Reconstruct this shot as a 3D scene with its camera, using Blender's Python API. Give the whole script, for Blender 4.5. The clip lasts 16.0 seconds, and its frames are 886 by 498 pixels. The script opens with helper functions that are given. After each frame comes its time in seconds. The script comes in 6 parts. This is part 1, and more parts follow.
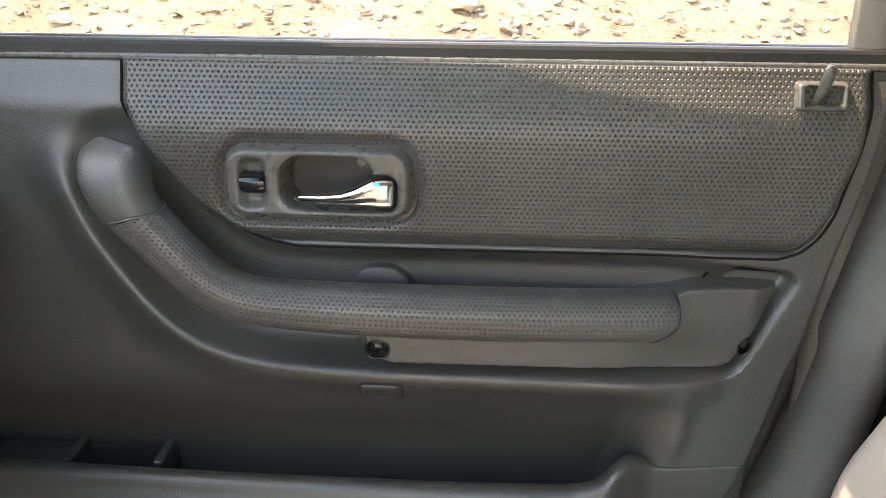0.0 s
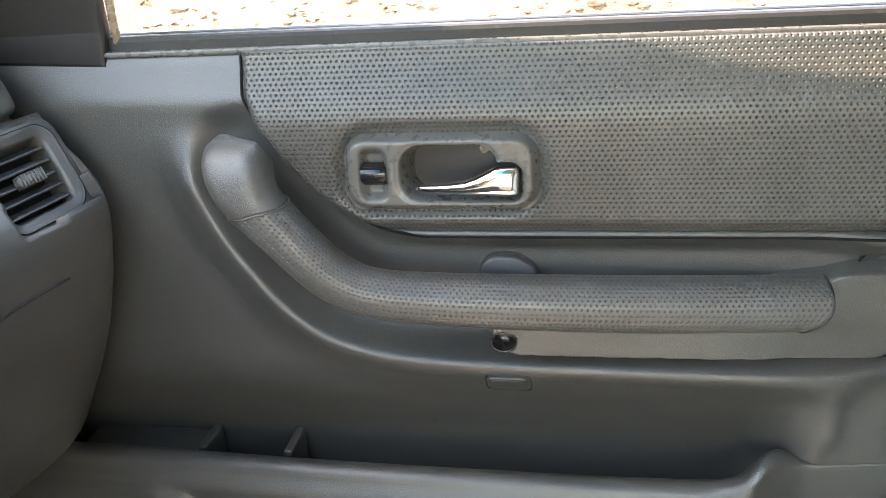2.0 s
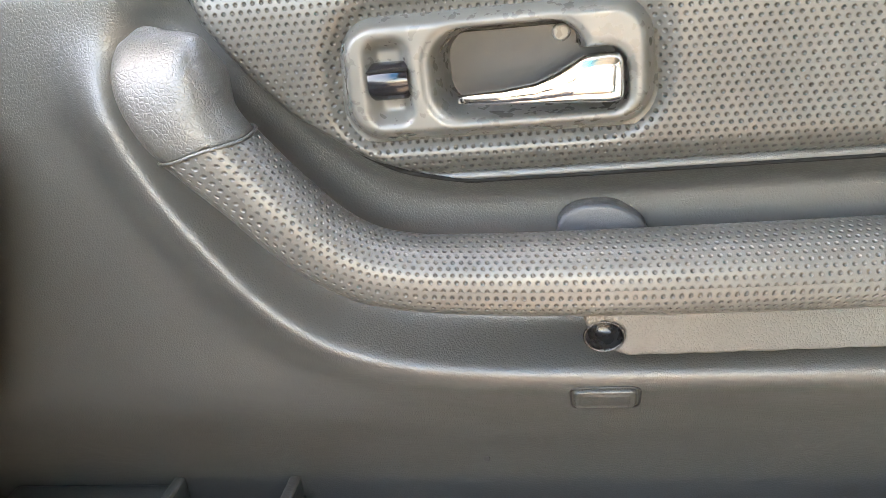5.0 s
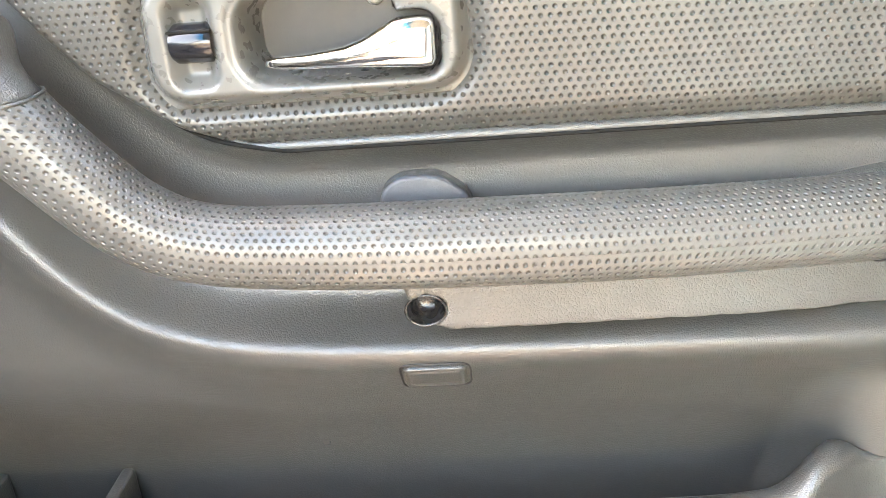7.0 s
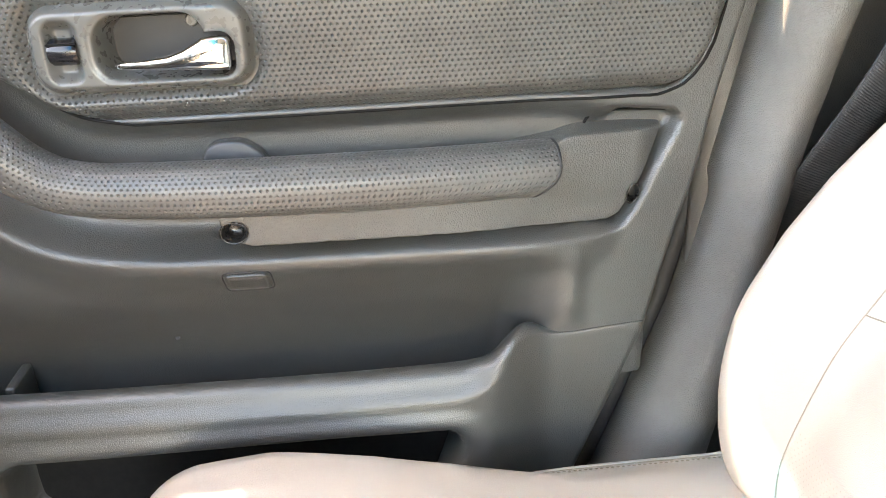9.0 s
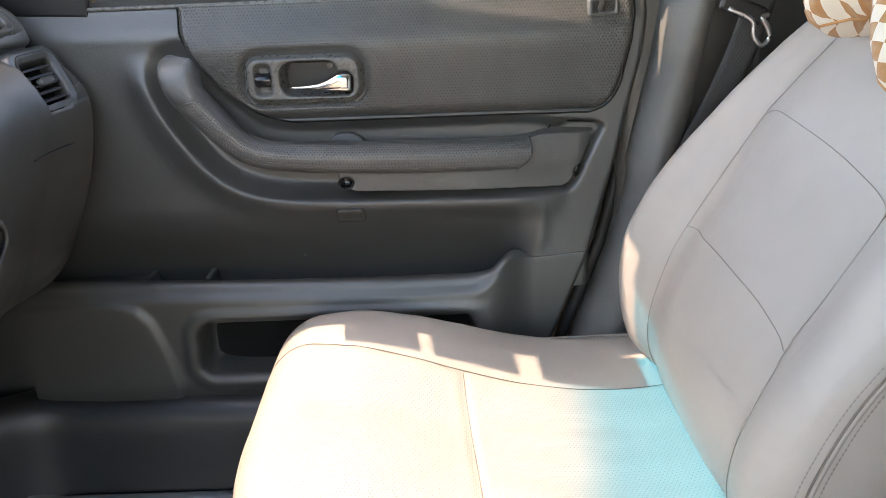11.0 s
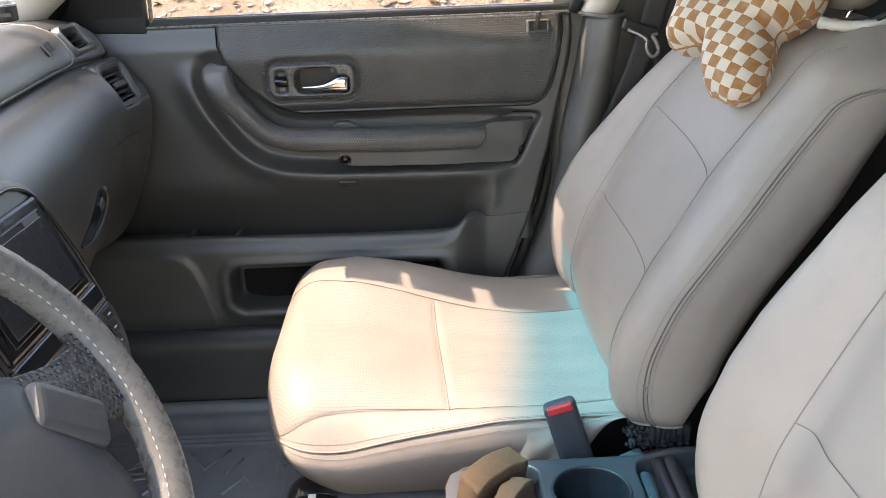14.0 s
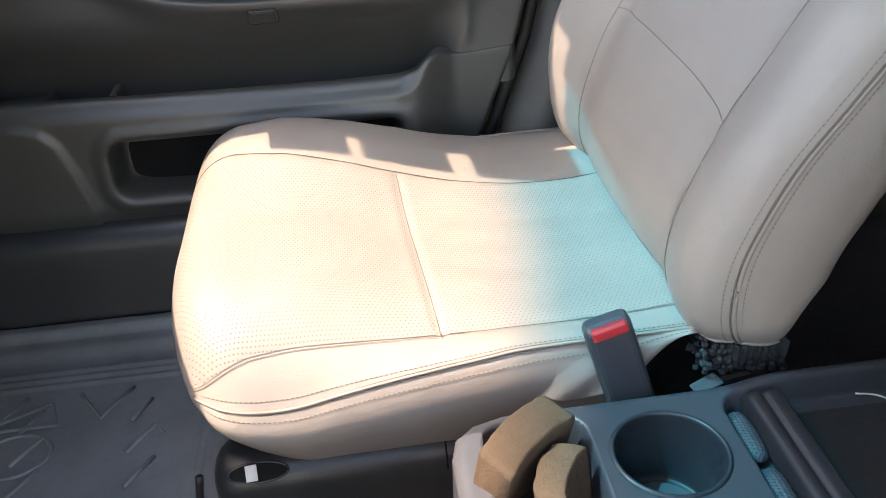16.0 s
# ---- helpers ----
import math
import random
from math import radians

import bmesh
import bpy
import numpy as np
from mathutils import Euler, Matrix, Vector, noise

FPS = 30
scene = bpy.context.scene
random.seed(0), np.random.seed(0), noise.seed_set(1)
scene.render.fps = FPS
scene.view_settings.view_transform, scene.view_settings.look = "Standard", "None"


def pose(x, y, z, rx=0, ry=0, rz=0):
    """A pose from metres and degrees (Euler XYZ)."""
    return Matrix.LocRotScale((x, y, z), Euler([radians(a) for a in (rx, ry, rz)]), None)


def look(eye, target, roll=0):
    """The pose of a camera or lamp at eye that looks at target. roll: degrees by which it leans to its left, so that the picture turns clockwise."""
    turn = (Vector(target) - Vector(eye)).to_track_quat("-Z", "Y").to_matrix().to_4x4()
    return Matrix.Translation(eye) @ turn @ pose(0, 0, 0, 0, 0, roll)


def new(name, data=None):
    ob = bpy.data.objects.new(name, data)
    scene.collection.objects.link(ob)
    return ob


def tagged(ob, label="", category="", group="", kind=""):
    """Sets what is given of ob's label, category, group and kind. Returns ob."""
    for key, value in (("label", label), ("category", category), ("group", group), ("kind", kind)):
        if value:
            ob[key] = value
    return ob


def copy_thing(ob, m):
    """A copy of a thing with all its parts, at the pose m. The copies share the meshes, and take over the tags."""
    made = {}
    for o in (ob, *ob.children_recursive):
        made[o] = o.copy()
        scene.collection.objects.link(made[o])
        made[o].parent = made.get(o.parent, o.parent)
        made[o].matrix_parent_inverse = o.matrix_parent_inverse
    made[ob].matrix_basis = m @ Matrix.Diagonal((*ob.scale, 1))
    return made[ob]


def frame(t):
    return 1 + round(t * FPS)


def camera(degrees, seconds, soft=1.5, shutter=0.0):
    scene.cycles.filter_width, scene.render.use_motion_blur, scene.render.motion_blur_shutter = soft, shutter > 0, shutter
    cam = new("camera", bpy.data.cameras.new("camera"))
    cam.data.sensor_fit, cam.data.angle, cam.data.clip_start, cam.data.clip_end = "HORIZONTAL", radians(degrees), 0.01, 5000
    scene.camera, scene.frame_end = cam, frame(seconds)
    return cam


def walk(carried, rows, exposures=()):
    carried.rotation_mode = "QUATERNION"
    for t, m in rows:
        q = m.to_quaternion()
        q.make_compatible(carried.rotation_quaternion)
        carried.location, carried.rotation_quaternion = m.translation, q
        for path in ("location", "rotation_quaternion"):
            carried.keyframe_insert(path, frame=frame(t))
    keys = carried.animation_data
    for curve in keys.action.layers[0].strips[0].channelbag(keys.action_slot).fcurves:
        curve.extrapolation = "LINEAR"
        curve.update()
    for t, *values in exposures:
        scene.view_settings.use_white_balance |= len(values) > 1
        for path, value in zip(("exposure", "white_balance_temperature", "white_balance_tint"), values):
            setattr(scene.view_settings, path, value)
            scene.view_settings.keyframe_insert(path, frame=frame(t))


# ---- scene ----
import functools

cam = camera(55.6, 16.0, 0.5)
PATH = [
    (0, (0.036, 0.007, 1.343), (-0.043, 1.889, 0.669), 0.6),
    (0.5, (0.009, 0.029, 1.355), (-0.144, 1.9, 0.666), 0.6),
    (1, (-0.016, 0.025, 1.364), (-0.233, 1.886, 0.663), 0.4),
    (1.5, (0.0, 0.018, 1.358), (-0.269, 1.866, 0.642), -1.3),
    (2, (0.017, 0.044, 1.353), (-0.321, 1.871, 0.613), -3.6),
    (2.5, (0.022, 0.074, 1.337), (-0.322, 1.912, 0.628), -4.6),
    (3, (-0.002, 0.115, 1.308), (-0.344, 1.963, 0.624), -5.2),
    (3.2, (-0.004, 0.144, 1.295), (-0.369, 1.994, 0.628), -5.5),
    (5.5, (-0.093, 0.313, 1.194), (-0.354, 2.155, 0.458), -6.5),
    (6, (-0.079, 0.316, 1.184), (-0.276, 2.163, 0.443), -6.0),
    (6.5, (-0.054, 0.31, 1.18), (-0.203, 2.167, 0.454), -5.2),
    (7, (-0.024, 0.318, 1.182), (-0.131, 2.169, 0.431), -4.6),
    (7.5, (0.011, 0.311, 1.172), (-0.061, 2.169, 0.436), -5.0),
    (8, (0.063, 0.283, 1.181), (0.05, 2.119, 0.389), -5.7),
    (8.5, (0.105, 0.204, 1.199), (0.163, 2.036, 0.399), -4.8),
    (9, (0.086, 0.058, 1.253), (0.194, 1.874, 0.422), -2.7),
    (11.5, (0.11, -0.671, 1.314), (0.075, 1.217, 0.655), -2.3),
    (12, (0.085, -0.745, 1.315), (0.084, 1.14, 0.646), -2.2),
    (12.5, (0.094, -0.812, 1.345), (0.097, 1.068, 0.663), -2.6),
    (13, (0.101, -0.896, 1.414), (0.091, 0.996, 0.764), -2.4),
    (13.5, (0.135, -0.986, 1.447), (0.092, 0.904, 0.793), -2.4),
    (14, (0.136, -0.998, 1.433), (0.142, 0.863, 0.701), -2.3),
    (14.5, (0.131, -0.856, 1.368), (0.21, 0.961, 0.536), -2.6),
    (15, (0.107, -0.714, 1.313), (0.29, 1.051, 0.39), -2.3),
    (15.5, (0.085, -0.622, 1.293), (0.266, 1.097, 0.287), -2.9),
    (16, (0.073, -0.552, 1.261), (0.235, 1.142, 0.21), -3.2),
]
EXPOSURES = [(0, 3.23, 9700, 13), (1.0, 3.28, 9600, 12), (1.5, 3.48, 9300, 12), (2, 3.83, 9300, 12), (2.5, 3.98, 9400, 12), (3.2, 4.18, 9500, 13), (5.5, 5.03, 10300, 16), (6.5, 5.26, 10300, 16), (7.5, 5.43, 10300, 16), (8, 5.32, 10300, 16), (8.5, 4.60, 10300, 16), (9, 4.50, 9800, 16), (11.5, 2.84, 8600, 16), (13.5, 2.70, 8750, 16), (16, 2.79, 8650, 17)]
walk(cam, [(t, look(eye, target, roll)) for t, eye, target, roll in PATH], EXPOSURES)

# ---------------------------------------------------------------- light
SUN = Vector((-0.585, 0.045, 1.0)).normalized()
world = bpy.data.worlds.new("sky")
scene.world = world
world.use_nodes = True
wn = world.node_tree
sky = wn.nodes.new("ShaderNodeTexSky")
sky.sky_type = "NISHITA"
sky.sun_disc = False
sky.sun_elevation = math.asin(SUN.z)
sky.sun_rotation = math.atan2(SUN.x, SUN.y)
wn.links.new(sky.outputs[0], wn.nodes["Background"].inputs[0])
wn.nodes["Background"].inputs[1].default_value = 0.17
sun = new("sun", bpy.data.lights.new("sun", "SUN"))
sun.data.energy, sun.data.angle, sun.data.color = 1.45, radians(0.5), (1.0, 0.91, 0.89)
sun.matrix_world = look(SUN * 20, (0, 0, 0))


# ---------------------------------------------------------------- node helpers
def node(nt, kind, **inputs):
    n = nt.nodes.new(kind)
    for key, value in inputs.items():
        n.inputs[key.replace("_", " ")].default_value = value
    return n


def math_node(nt, op, a, b=None):
    n = nt.nodes.new("ShaderNodeMath")
    n.operation = op
    for i, v in enumerate((a, b)):
        if v is None:
            continue
        if isinstance(v, (int, float)):
            n.inputs[i].default_value = v
        else:
            nt.links.new(v, n.inputs[i])
    return n.outputs[0]


def hex_dots(nt, uv, pitch):
    """Distance to the nearest point of a staggered lattice, in units of the pitch."""
    out = []
    for shift in (0.0, 0.5):
        sc = nt.nodes.new("ShaderNodeVectorMath")
        sc.operation = "MULTIPLY_ADD"
        nt.links.new(uv, sc.inputs[0])
        sc.inputs[1].default_value = (1 / pitch, 1 / (pitch * 1.732), 0)
        sc.inputs[2].default_value = (shift + 50, shift + 50, 0)
        fr = nt.nodes.new("ShaderNodeVectorMath")
        fr.operation = "FRACTION"
        nt.links.new(sc.outputs[0], fr.inputs[0])
        ce = nt.nodes.new("ShaderNodeVectorMath")
        ce.operation = "MULTIPLY_ADD"
        nt.links.new(fr.outputs[0], ce.inputs[0])
        ce.inputs[1].default_value = (1, 1.732, 0)
        ce.inputs[2].default_value = (-0.5, -0.866, 0)
        ln = nt.nodes.new("ShaderNodeVectorMath")
        ln.operation = "LENGTH"
        nt.links.new(ce.outputs[0], ln.inputs[0])
        out.append(ln.outputs["Value"])
    return math_node(nt, "MINIMUM", out[0], out[1])


def smooth(nt, value, lo, hi, a=0.0, b=1.0):
    r = nt.nodes.new("ShaderNodeMapRange")
    r.interpolation_type = "SMOOTHSTEP"
    nt.links.new(value, r.inputs["Value"])
    for k, v in (("From Min", lo), ("From Max", hi), ("To Min", a), ("To Max", b)):
        r.inputs[k].default_value = v
    return r.outputs["Result"]


def mix_color(nt, fac, a, b):
    m = nt.nodes.new("ShaderNodeMix")
    m.data_type = "RGBA"
    if isinstance(fac, (int, float)):
        m.inputs[0].default_value = fac
    else:
        nt.links.new(fac, m.inputs[0])
    for i, c in ((6, a), (7, b)):
        if isinstance(c, tuple):
            m.inputs[i].default_value = (*c, 1)
        else:
            nt.links.new(c, m.inputs[i])
    return m.outputs[2]


def surface(name, color, rough=0.5, metal=0.0, vary=0.12, vary_scale=9.0, grain=0.0, grain_scale=420.0,
            pores=0.0, pores_scale=900.0, dots=0.0, pitch=0.0065, dot_size=0.28, dot_dark=0.0, spec=0.5,
            rough_vary=0.08, coat=0.0, wrinkle=0.0, dirt=None, weave=0.0, sheen=0.0):
    """One procedural material: colour drift, leather or plastic grain, dimples, dust."""
    m = bpy.data.materials.new(name)
    m.use_nodes = True
    nt = m.node_tree
    bs = nt.nodes["Principled BSDF"]
    bs.inputs["Metallic"].default_value = metal
    bs.inputs["Specular IOR Level"].default_value = spec
    bs.inputs["Coat Weight"].default_value = coat
    bs.inputs["Sheen Weight"].default_value = sheen
    co = nt.nodes.new("ShaderNodeTexCoord")
    big = node(nt, "ShaderNodeTexNoise", Scale=vary_scale, Detail=5.0, Roughness=0.6)
    nt.links.new(co.outputs["Object"], big.inputs["Vector"])
    dark = tuple(c * (1 - vary) for c in color)
    light = tuple(min(1, c * (1 + vary)) for c in color)
    col = mix_color(nt, smooth(nt, big.outputs["Fac"], 0.3, 0.7), dark, light)
    fine = node(nt, "ShaderNodeTexNoise", Scale=vary_scale * 14, Detail=3.0)
    nt.links.new(co.outputs["Object"], fine.inputs["Vector"])
    if dirt:
        col = mix_color(nt, smooth(nt, fine.outputs["Fac"], 0.56, 0.8, 0, dirt[1]), col, dirt[0])
    height = None

    def add(value, amount):
        nonlocal height
        v = math_node(nt, "MULTIPLY", value, amount)
        height = v if height is None else math_node(nt, "ADD", height, v)

    if grain:
        g = node(nt, "ShaderNodeTexVoronoi", Scale=grain_scale)
        g.feature = "DISTANCE_TO_EDGE"
        warp = node(nt, "ShaderNodeTexNoise", Scale=grain_scale * 0.4, Detail=2.0)
        nt.links.new(co.outputs["Object"], warp.inputs["Vector"])
        ad = nt.nodes.new("ShaderNodeVectorMath")
        ad.operation = "MULTIPLY_ADD"
        nt.links.new(warp.outputs["Color"], ad.inputs[0])
        ad.inputs[1].default_value = (0.004,) * 3
        nt.links.new(co.outputs["Object"], ad.inputs[2])
        nt.links.new(ad.outputs[0], g.inputs["Vector"])
        add(smooth(nt, g.outputs["Distance"], 0.0, 0.25), grain)
    if pores:
        p = node(nt, "ShaderNodeTexNoise", Scale=pores_scale, Detail=2.0)
        nt.links.new(co.outputs["Object"], p.inputs["Vector"])
        add(p.outputs["Fac"], pores)
    if wrinkle:
        w = node(nt, "ShaderNodeTexNoise", Scale=26.0, Detail=3.0, Distortion=0.8)
        nt.links.new(co.outputs["Object"], w.inputs["Vector"])
        add(w.outputs["Fac"], wrinkle)
    if weave:
        wv = node(nt, "ShaderNodeTexWave", Scale=260.0, Distortion=1.0)
        nt.links.new(co.outputs["Object"], wv.inputs["Vector"])
        add(wv.outputs["Fac"], weave)
    if dots:
        uv = nt.nodes.new("ShaderNodeUVMap")
        d = hex_dots(nt, uv.outputs[0], pitch)
        add(smooth(nt, d, dot_size * 0.1, dot_size * 1.25), dots)
        # Shade inside the dots is put into the colour, besides the bump.
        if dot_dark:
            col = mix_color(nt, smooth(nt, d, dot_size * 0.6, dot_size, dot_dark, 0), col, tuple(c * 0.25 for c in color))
    nt.links.new(col, bs.inputs["Base Color"])
    rv = smooth(nt, fine.outputs["Fac"], 0.3, 0.7, max(0.02, rough - rough_vary), min(1, rough + rough_vary))
    nt.links.new(rv, bs.inputs["Roughness"])
    if height is not None:
        b = node(nt, "ShaderNodeBump", Strength=1.0, Distance=1.0)
        nt.links.new(height, b.inputs["Height"])
        nt.links.new(b.outputs[0], bs.inputs["Normal"])
    return m


CHAR = (0.057, 0.057, 0.053)
M = dict(
    panel=surface("moulded_charcoal_plastic", CHAR, 0.33, spec=0.9, grain=0.00012, grain_scale=430, pores=0.00004, rough_vary=0.03, vary=0.05, dirt=((0.12, 0.115, 0.10), 0.05)),
    leather=surface("grained_charcoal_vinyl", (0.074, 0.073, 0.067), 0.33, spec=0.85, grain=0.00018, grain_scale=380, pores=0.00006, rough_vary=0.04),
    # Insert and grip: dot_dark paints the shade in the dimples' pits.
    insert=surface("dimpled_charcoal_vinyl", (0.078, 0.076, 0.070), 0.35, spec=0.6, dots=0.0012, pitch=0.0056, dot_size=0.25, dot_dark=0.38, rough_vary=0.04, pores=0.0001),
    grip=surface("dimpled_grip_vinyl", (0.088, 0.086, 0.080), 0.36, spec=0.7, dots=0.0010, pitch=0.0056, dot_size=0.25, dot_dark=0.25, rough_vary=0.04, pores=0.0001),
    bezel=surface("satin_grey_plastic", (0.100, 0.098, 0.090), 0.32, spec=0.7, pores=0.00004),
    black=surface("black_plastic", (0.018, 0.018, 0.019), 0.42, pores=0.00006),
    gloss=surface("glossy_black_plastic", (0.012, 0.012, 0.014), 0.16, rough_vary=0.05),
    rubber=surface("black_rubber", (0.022, 0.022, 0.022), 0.6, pores=0.0001, dirt=((0.16, 0.13, 0.10), 0.18)),
    sill=surface("satin_black_sill_plastic", (0.026, 0.028, 0.031), 0.34, spec=0.7, grain=0.0001, grain_scale=480, rough_vary=0.03),
    well=surface("satin_black_well", (0.014, 0.014, 0.015), 0.25, spec=0.6),
    stitch=surface("tan_sewing_thread", (0.27, 0.235, 0.19), 0.8),
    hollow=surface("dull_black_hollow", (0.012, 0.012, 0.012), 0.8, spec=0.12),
    chrome=surface("worn_chrome", (0.82, 0.82, 0.80), 0.10, metal=1.0, vary=0.05, rough_vary=0.05),
    steel=surface("dull_steel", (0.45, 0.45, 0.46), 0.34, metal=1.0),
    seat=surface("beige_leatherette", (0.395, 0.347, 0.302), 0.34, rough_vary=0.02, vary=0.04, grain=0.00012, grain_scale=700, wrinkle=0.0012),
    perf=surface("perforated_beige_leatherette", (0.395, 0.347, 0.302), 0.42, rough_vary=0.02, vary=0.04, dots=0.0006, pitch=0.0058, dot_size=0.2, dot_dark=0.42, wrinkle=0.0010),
    perf_fine=surface("finely_perforated_leatherette", (0.395, 0.347, 0.302), 0.40, rough_vary=0.02, vary=0.04, dots=0.0002, pitch=0.0046, dot_size=0.16, dot_dark=0.25, wrinkle=0.0010),
    thread=surface("pale_sewing_thread", (0.62, 0.59, 0.53), 0.7, vary=0.1),
    # Dark tone that paints the shade lying in seams and piping grooves.
    seam=surface("painted_seam_shade", (0.17, 0.15, 0.12), 0.8),
    trim=surface("pale_grey_pillar_trim", (0.52, 0.49, 0.44), 0.55, pores=0.0001),
    pillar=surface("grey_pillar_plastic", (0.135, 0.132, 0.122), 0.45, grain=0.0002, grain_scale=420),
    belt=surface("black_belt_webbing", (0.045, 0.045, 0.045), 0.6, weave=0.0003),
    paint=surface("champagne_car_paint", (0.50, 0.41, 0.31), 0.25, metal=0.25, coat=0.6, vary=0.04),
    roof=surface("pale_headliner_cloth", (0.55, 0.52, 0.47), 0.9, pores=0.0004),
    carpet=surface("black_carpet", (0.02, 0.02, 0.021), 0.95, pores=0.001, pores_scale=500),
    mat=surface("black_rubber_mat", (0.23, 0.235, 0.24), 0.42, pores=0.0002, pores_scale=600, dirt=((0.12, 0.10, 0.08), 0.25)),
    console=surface("blue_grey_console_plastic", (0.050, 0.055, 0.066), 0.38, pores=0.0001),
    console_pale=surface("pale_grey_console_plastic", (0.10, 0.105, 0.115), 0.36, pores=0.00008),
    foam=surface("tan_foam_rubber", (0.118, 0.077, 0.047), 0.9, pores=0.001, pores_scale=300, vary=0.15),
    cup=surface("dark_slate_plastic", (0.024, 0.028, 0.035), 0.40, pores=0.00008),
    dotted=surface("dotted_slate_rubber", (0.050, 0.058, 0.070), 0.5, dots=-0.0008, pitch=0.0042, dot_size=0.3, dot_dark=0.0),
    red=surface("red_release_button", (0.55, 0.03, 0.035), 0.4, vary=0.06),
    wheel=surface("grey_wheel_leather", (0.14, 0.138, 0.132), 0.30, grain=0.00010, grain_scale=900),
    wheel_perf=surface("perforated_wheel_leather", (0.065, 0.066, 0.068), 0.26, spec=0.8, dots=-0.0022, pitch=0.0066, dot_size=0.26, dot_dark=0.0),
    hub=surface("grey_airbag_cover", (0.060, 0.063, 0.068), 0.36, grain=0.00005, grain_scale=900),
    silver=surface("silver_grey_plastic", (0.075, 0.075, 0.076), 0.36, metal=0.2),
    screen=surface("dusty_display_glass", (0.03, 0.032, 0.036), 0.12, vary=0.05, dirt=((0.2, 0.2, 0.2), 0.15)),
    white=surface("white_print", (0.75, 0.75, 0.74), 0.5),
    skirt=surface("dark_knitted_cloth", (0.03, 0.035, 0.04), 0.95, pores=0.002, pores_scale=160),
    rock=surface("pale_field_stone", (0.36, 0.28, 0.21), 0.85, vary=0.35, vary_scale=14, pores=0.006, pores_scale=40),
    dark_rock=surface("dark_field_stone", (0.07, 0.06, 0.06), 0.8, vary=0.3, vary_scale=14, pores=0.006, pores_scale=40),
    leaf=surface("dry_leaf", (0.20, 0.12, 0.06), 0.8, vary=0.4, vary_scale=3),
)


def ground_material():
    m = bpy.data.materials.new("dry_red_earth")
    m.use_nodes = True
    nt = m.node_tree
    bs = nt.nodes["Principled BSDF"]
    bs.inputs["Roughness"].default_value = 0.95
    co = nt.nodes.new("ShaderNodeTexCoord")
    a = node(nt, "ShaderNodeTexNoise", Scale=0.9, Detail=8.0, Roughness=0.65)
    b = node(nt, "ShaderNodeTexNoise", Scale=30.0, Detail=8.0, Roughness=0.75)
    for n in (a, b):
        nt.links.new(co.outputs["Object"], n.inputs["Vector"])
    c1 = mix_color(nt, smooth(nt, a.outputs["Fac"], 0.35, 0.68), (0.42, 0.295, 0.19), (0.55, 0.45, 0.335))
    c2 = mix_color(nt, smooth(nt, b.outputs["Fac"], 0.45, 0.75, 0, 0.8), c1, (0.27, 0.16, 0.095))
    nt.links.new(c2, bs.inputs["Base Color"])
    bp = node(nt, "ShaderNodeBump", Strength=1.0, Distance=0.09)
    nt.links.new(b.outputs["Fac"], bp.inputs["Height"])
    nt.links.new(bp.outputs[0], bs.inputs["Normal"])
    return m


def windscreen_material():
    """Thin glass with a blue-green shade band along its upper edge."""
    m = bpy.data.materials.new("tinted_windscreen_glass")
    m.use_nodes = True
    nt = m.node_tree
    nt.nodes.clear()
    out = nt.nodes.new("ShaderNodeOutputMaterial")
    co = nt.nodes.new("ShaderNodeTexCoord")
    sep = nt.nodes.new("ShaderNodeSeparateXYZ")
    nt.links.new(co.outputs["Object"], sep.inputs[0])
    rise = math_node(nt, "SUBTRACT", 0.064, math_node(nt, "MULTIPLY", math_node(nt, "MINIMUM", math_node(nt, "MULTIPLY", sep.outputs["Y"], sep.outputs["Y"]), 0.20), 0.06))
    f = smooth(nt, math_node(nt, "ADD", sep.outputs["Z"], rise), 1.608, 1.680)
    tr = nt.nodes.new("ShaderNodeBsdfTransparent")
    nt.links.new(mix_color(nt, f, (0.93, 0.93, 0.92), (0.004, 0.40, 0.66)), tr.inputs[0])
    gl = node(nt, "ShaderNodeBsdfGlossy", Roughness=0.02)
    mx = node(nt, "ShaderNodeMixShader", Fac=0.06)
    nt.links.new(tr.outputs[0], mx.inputs[1])
    nt.links.new(gl.outputs[0], mx.inputs[2])
    nt.links.new(mx.outputs[0], out.inputs[0])
    return m


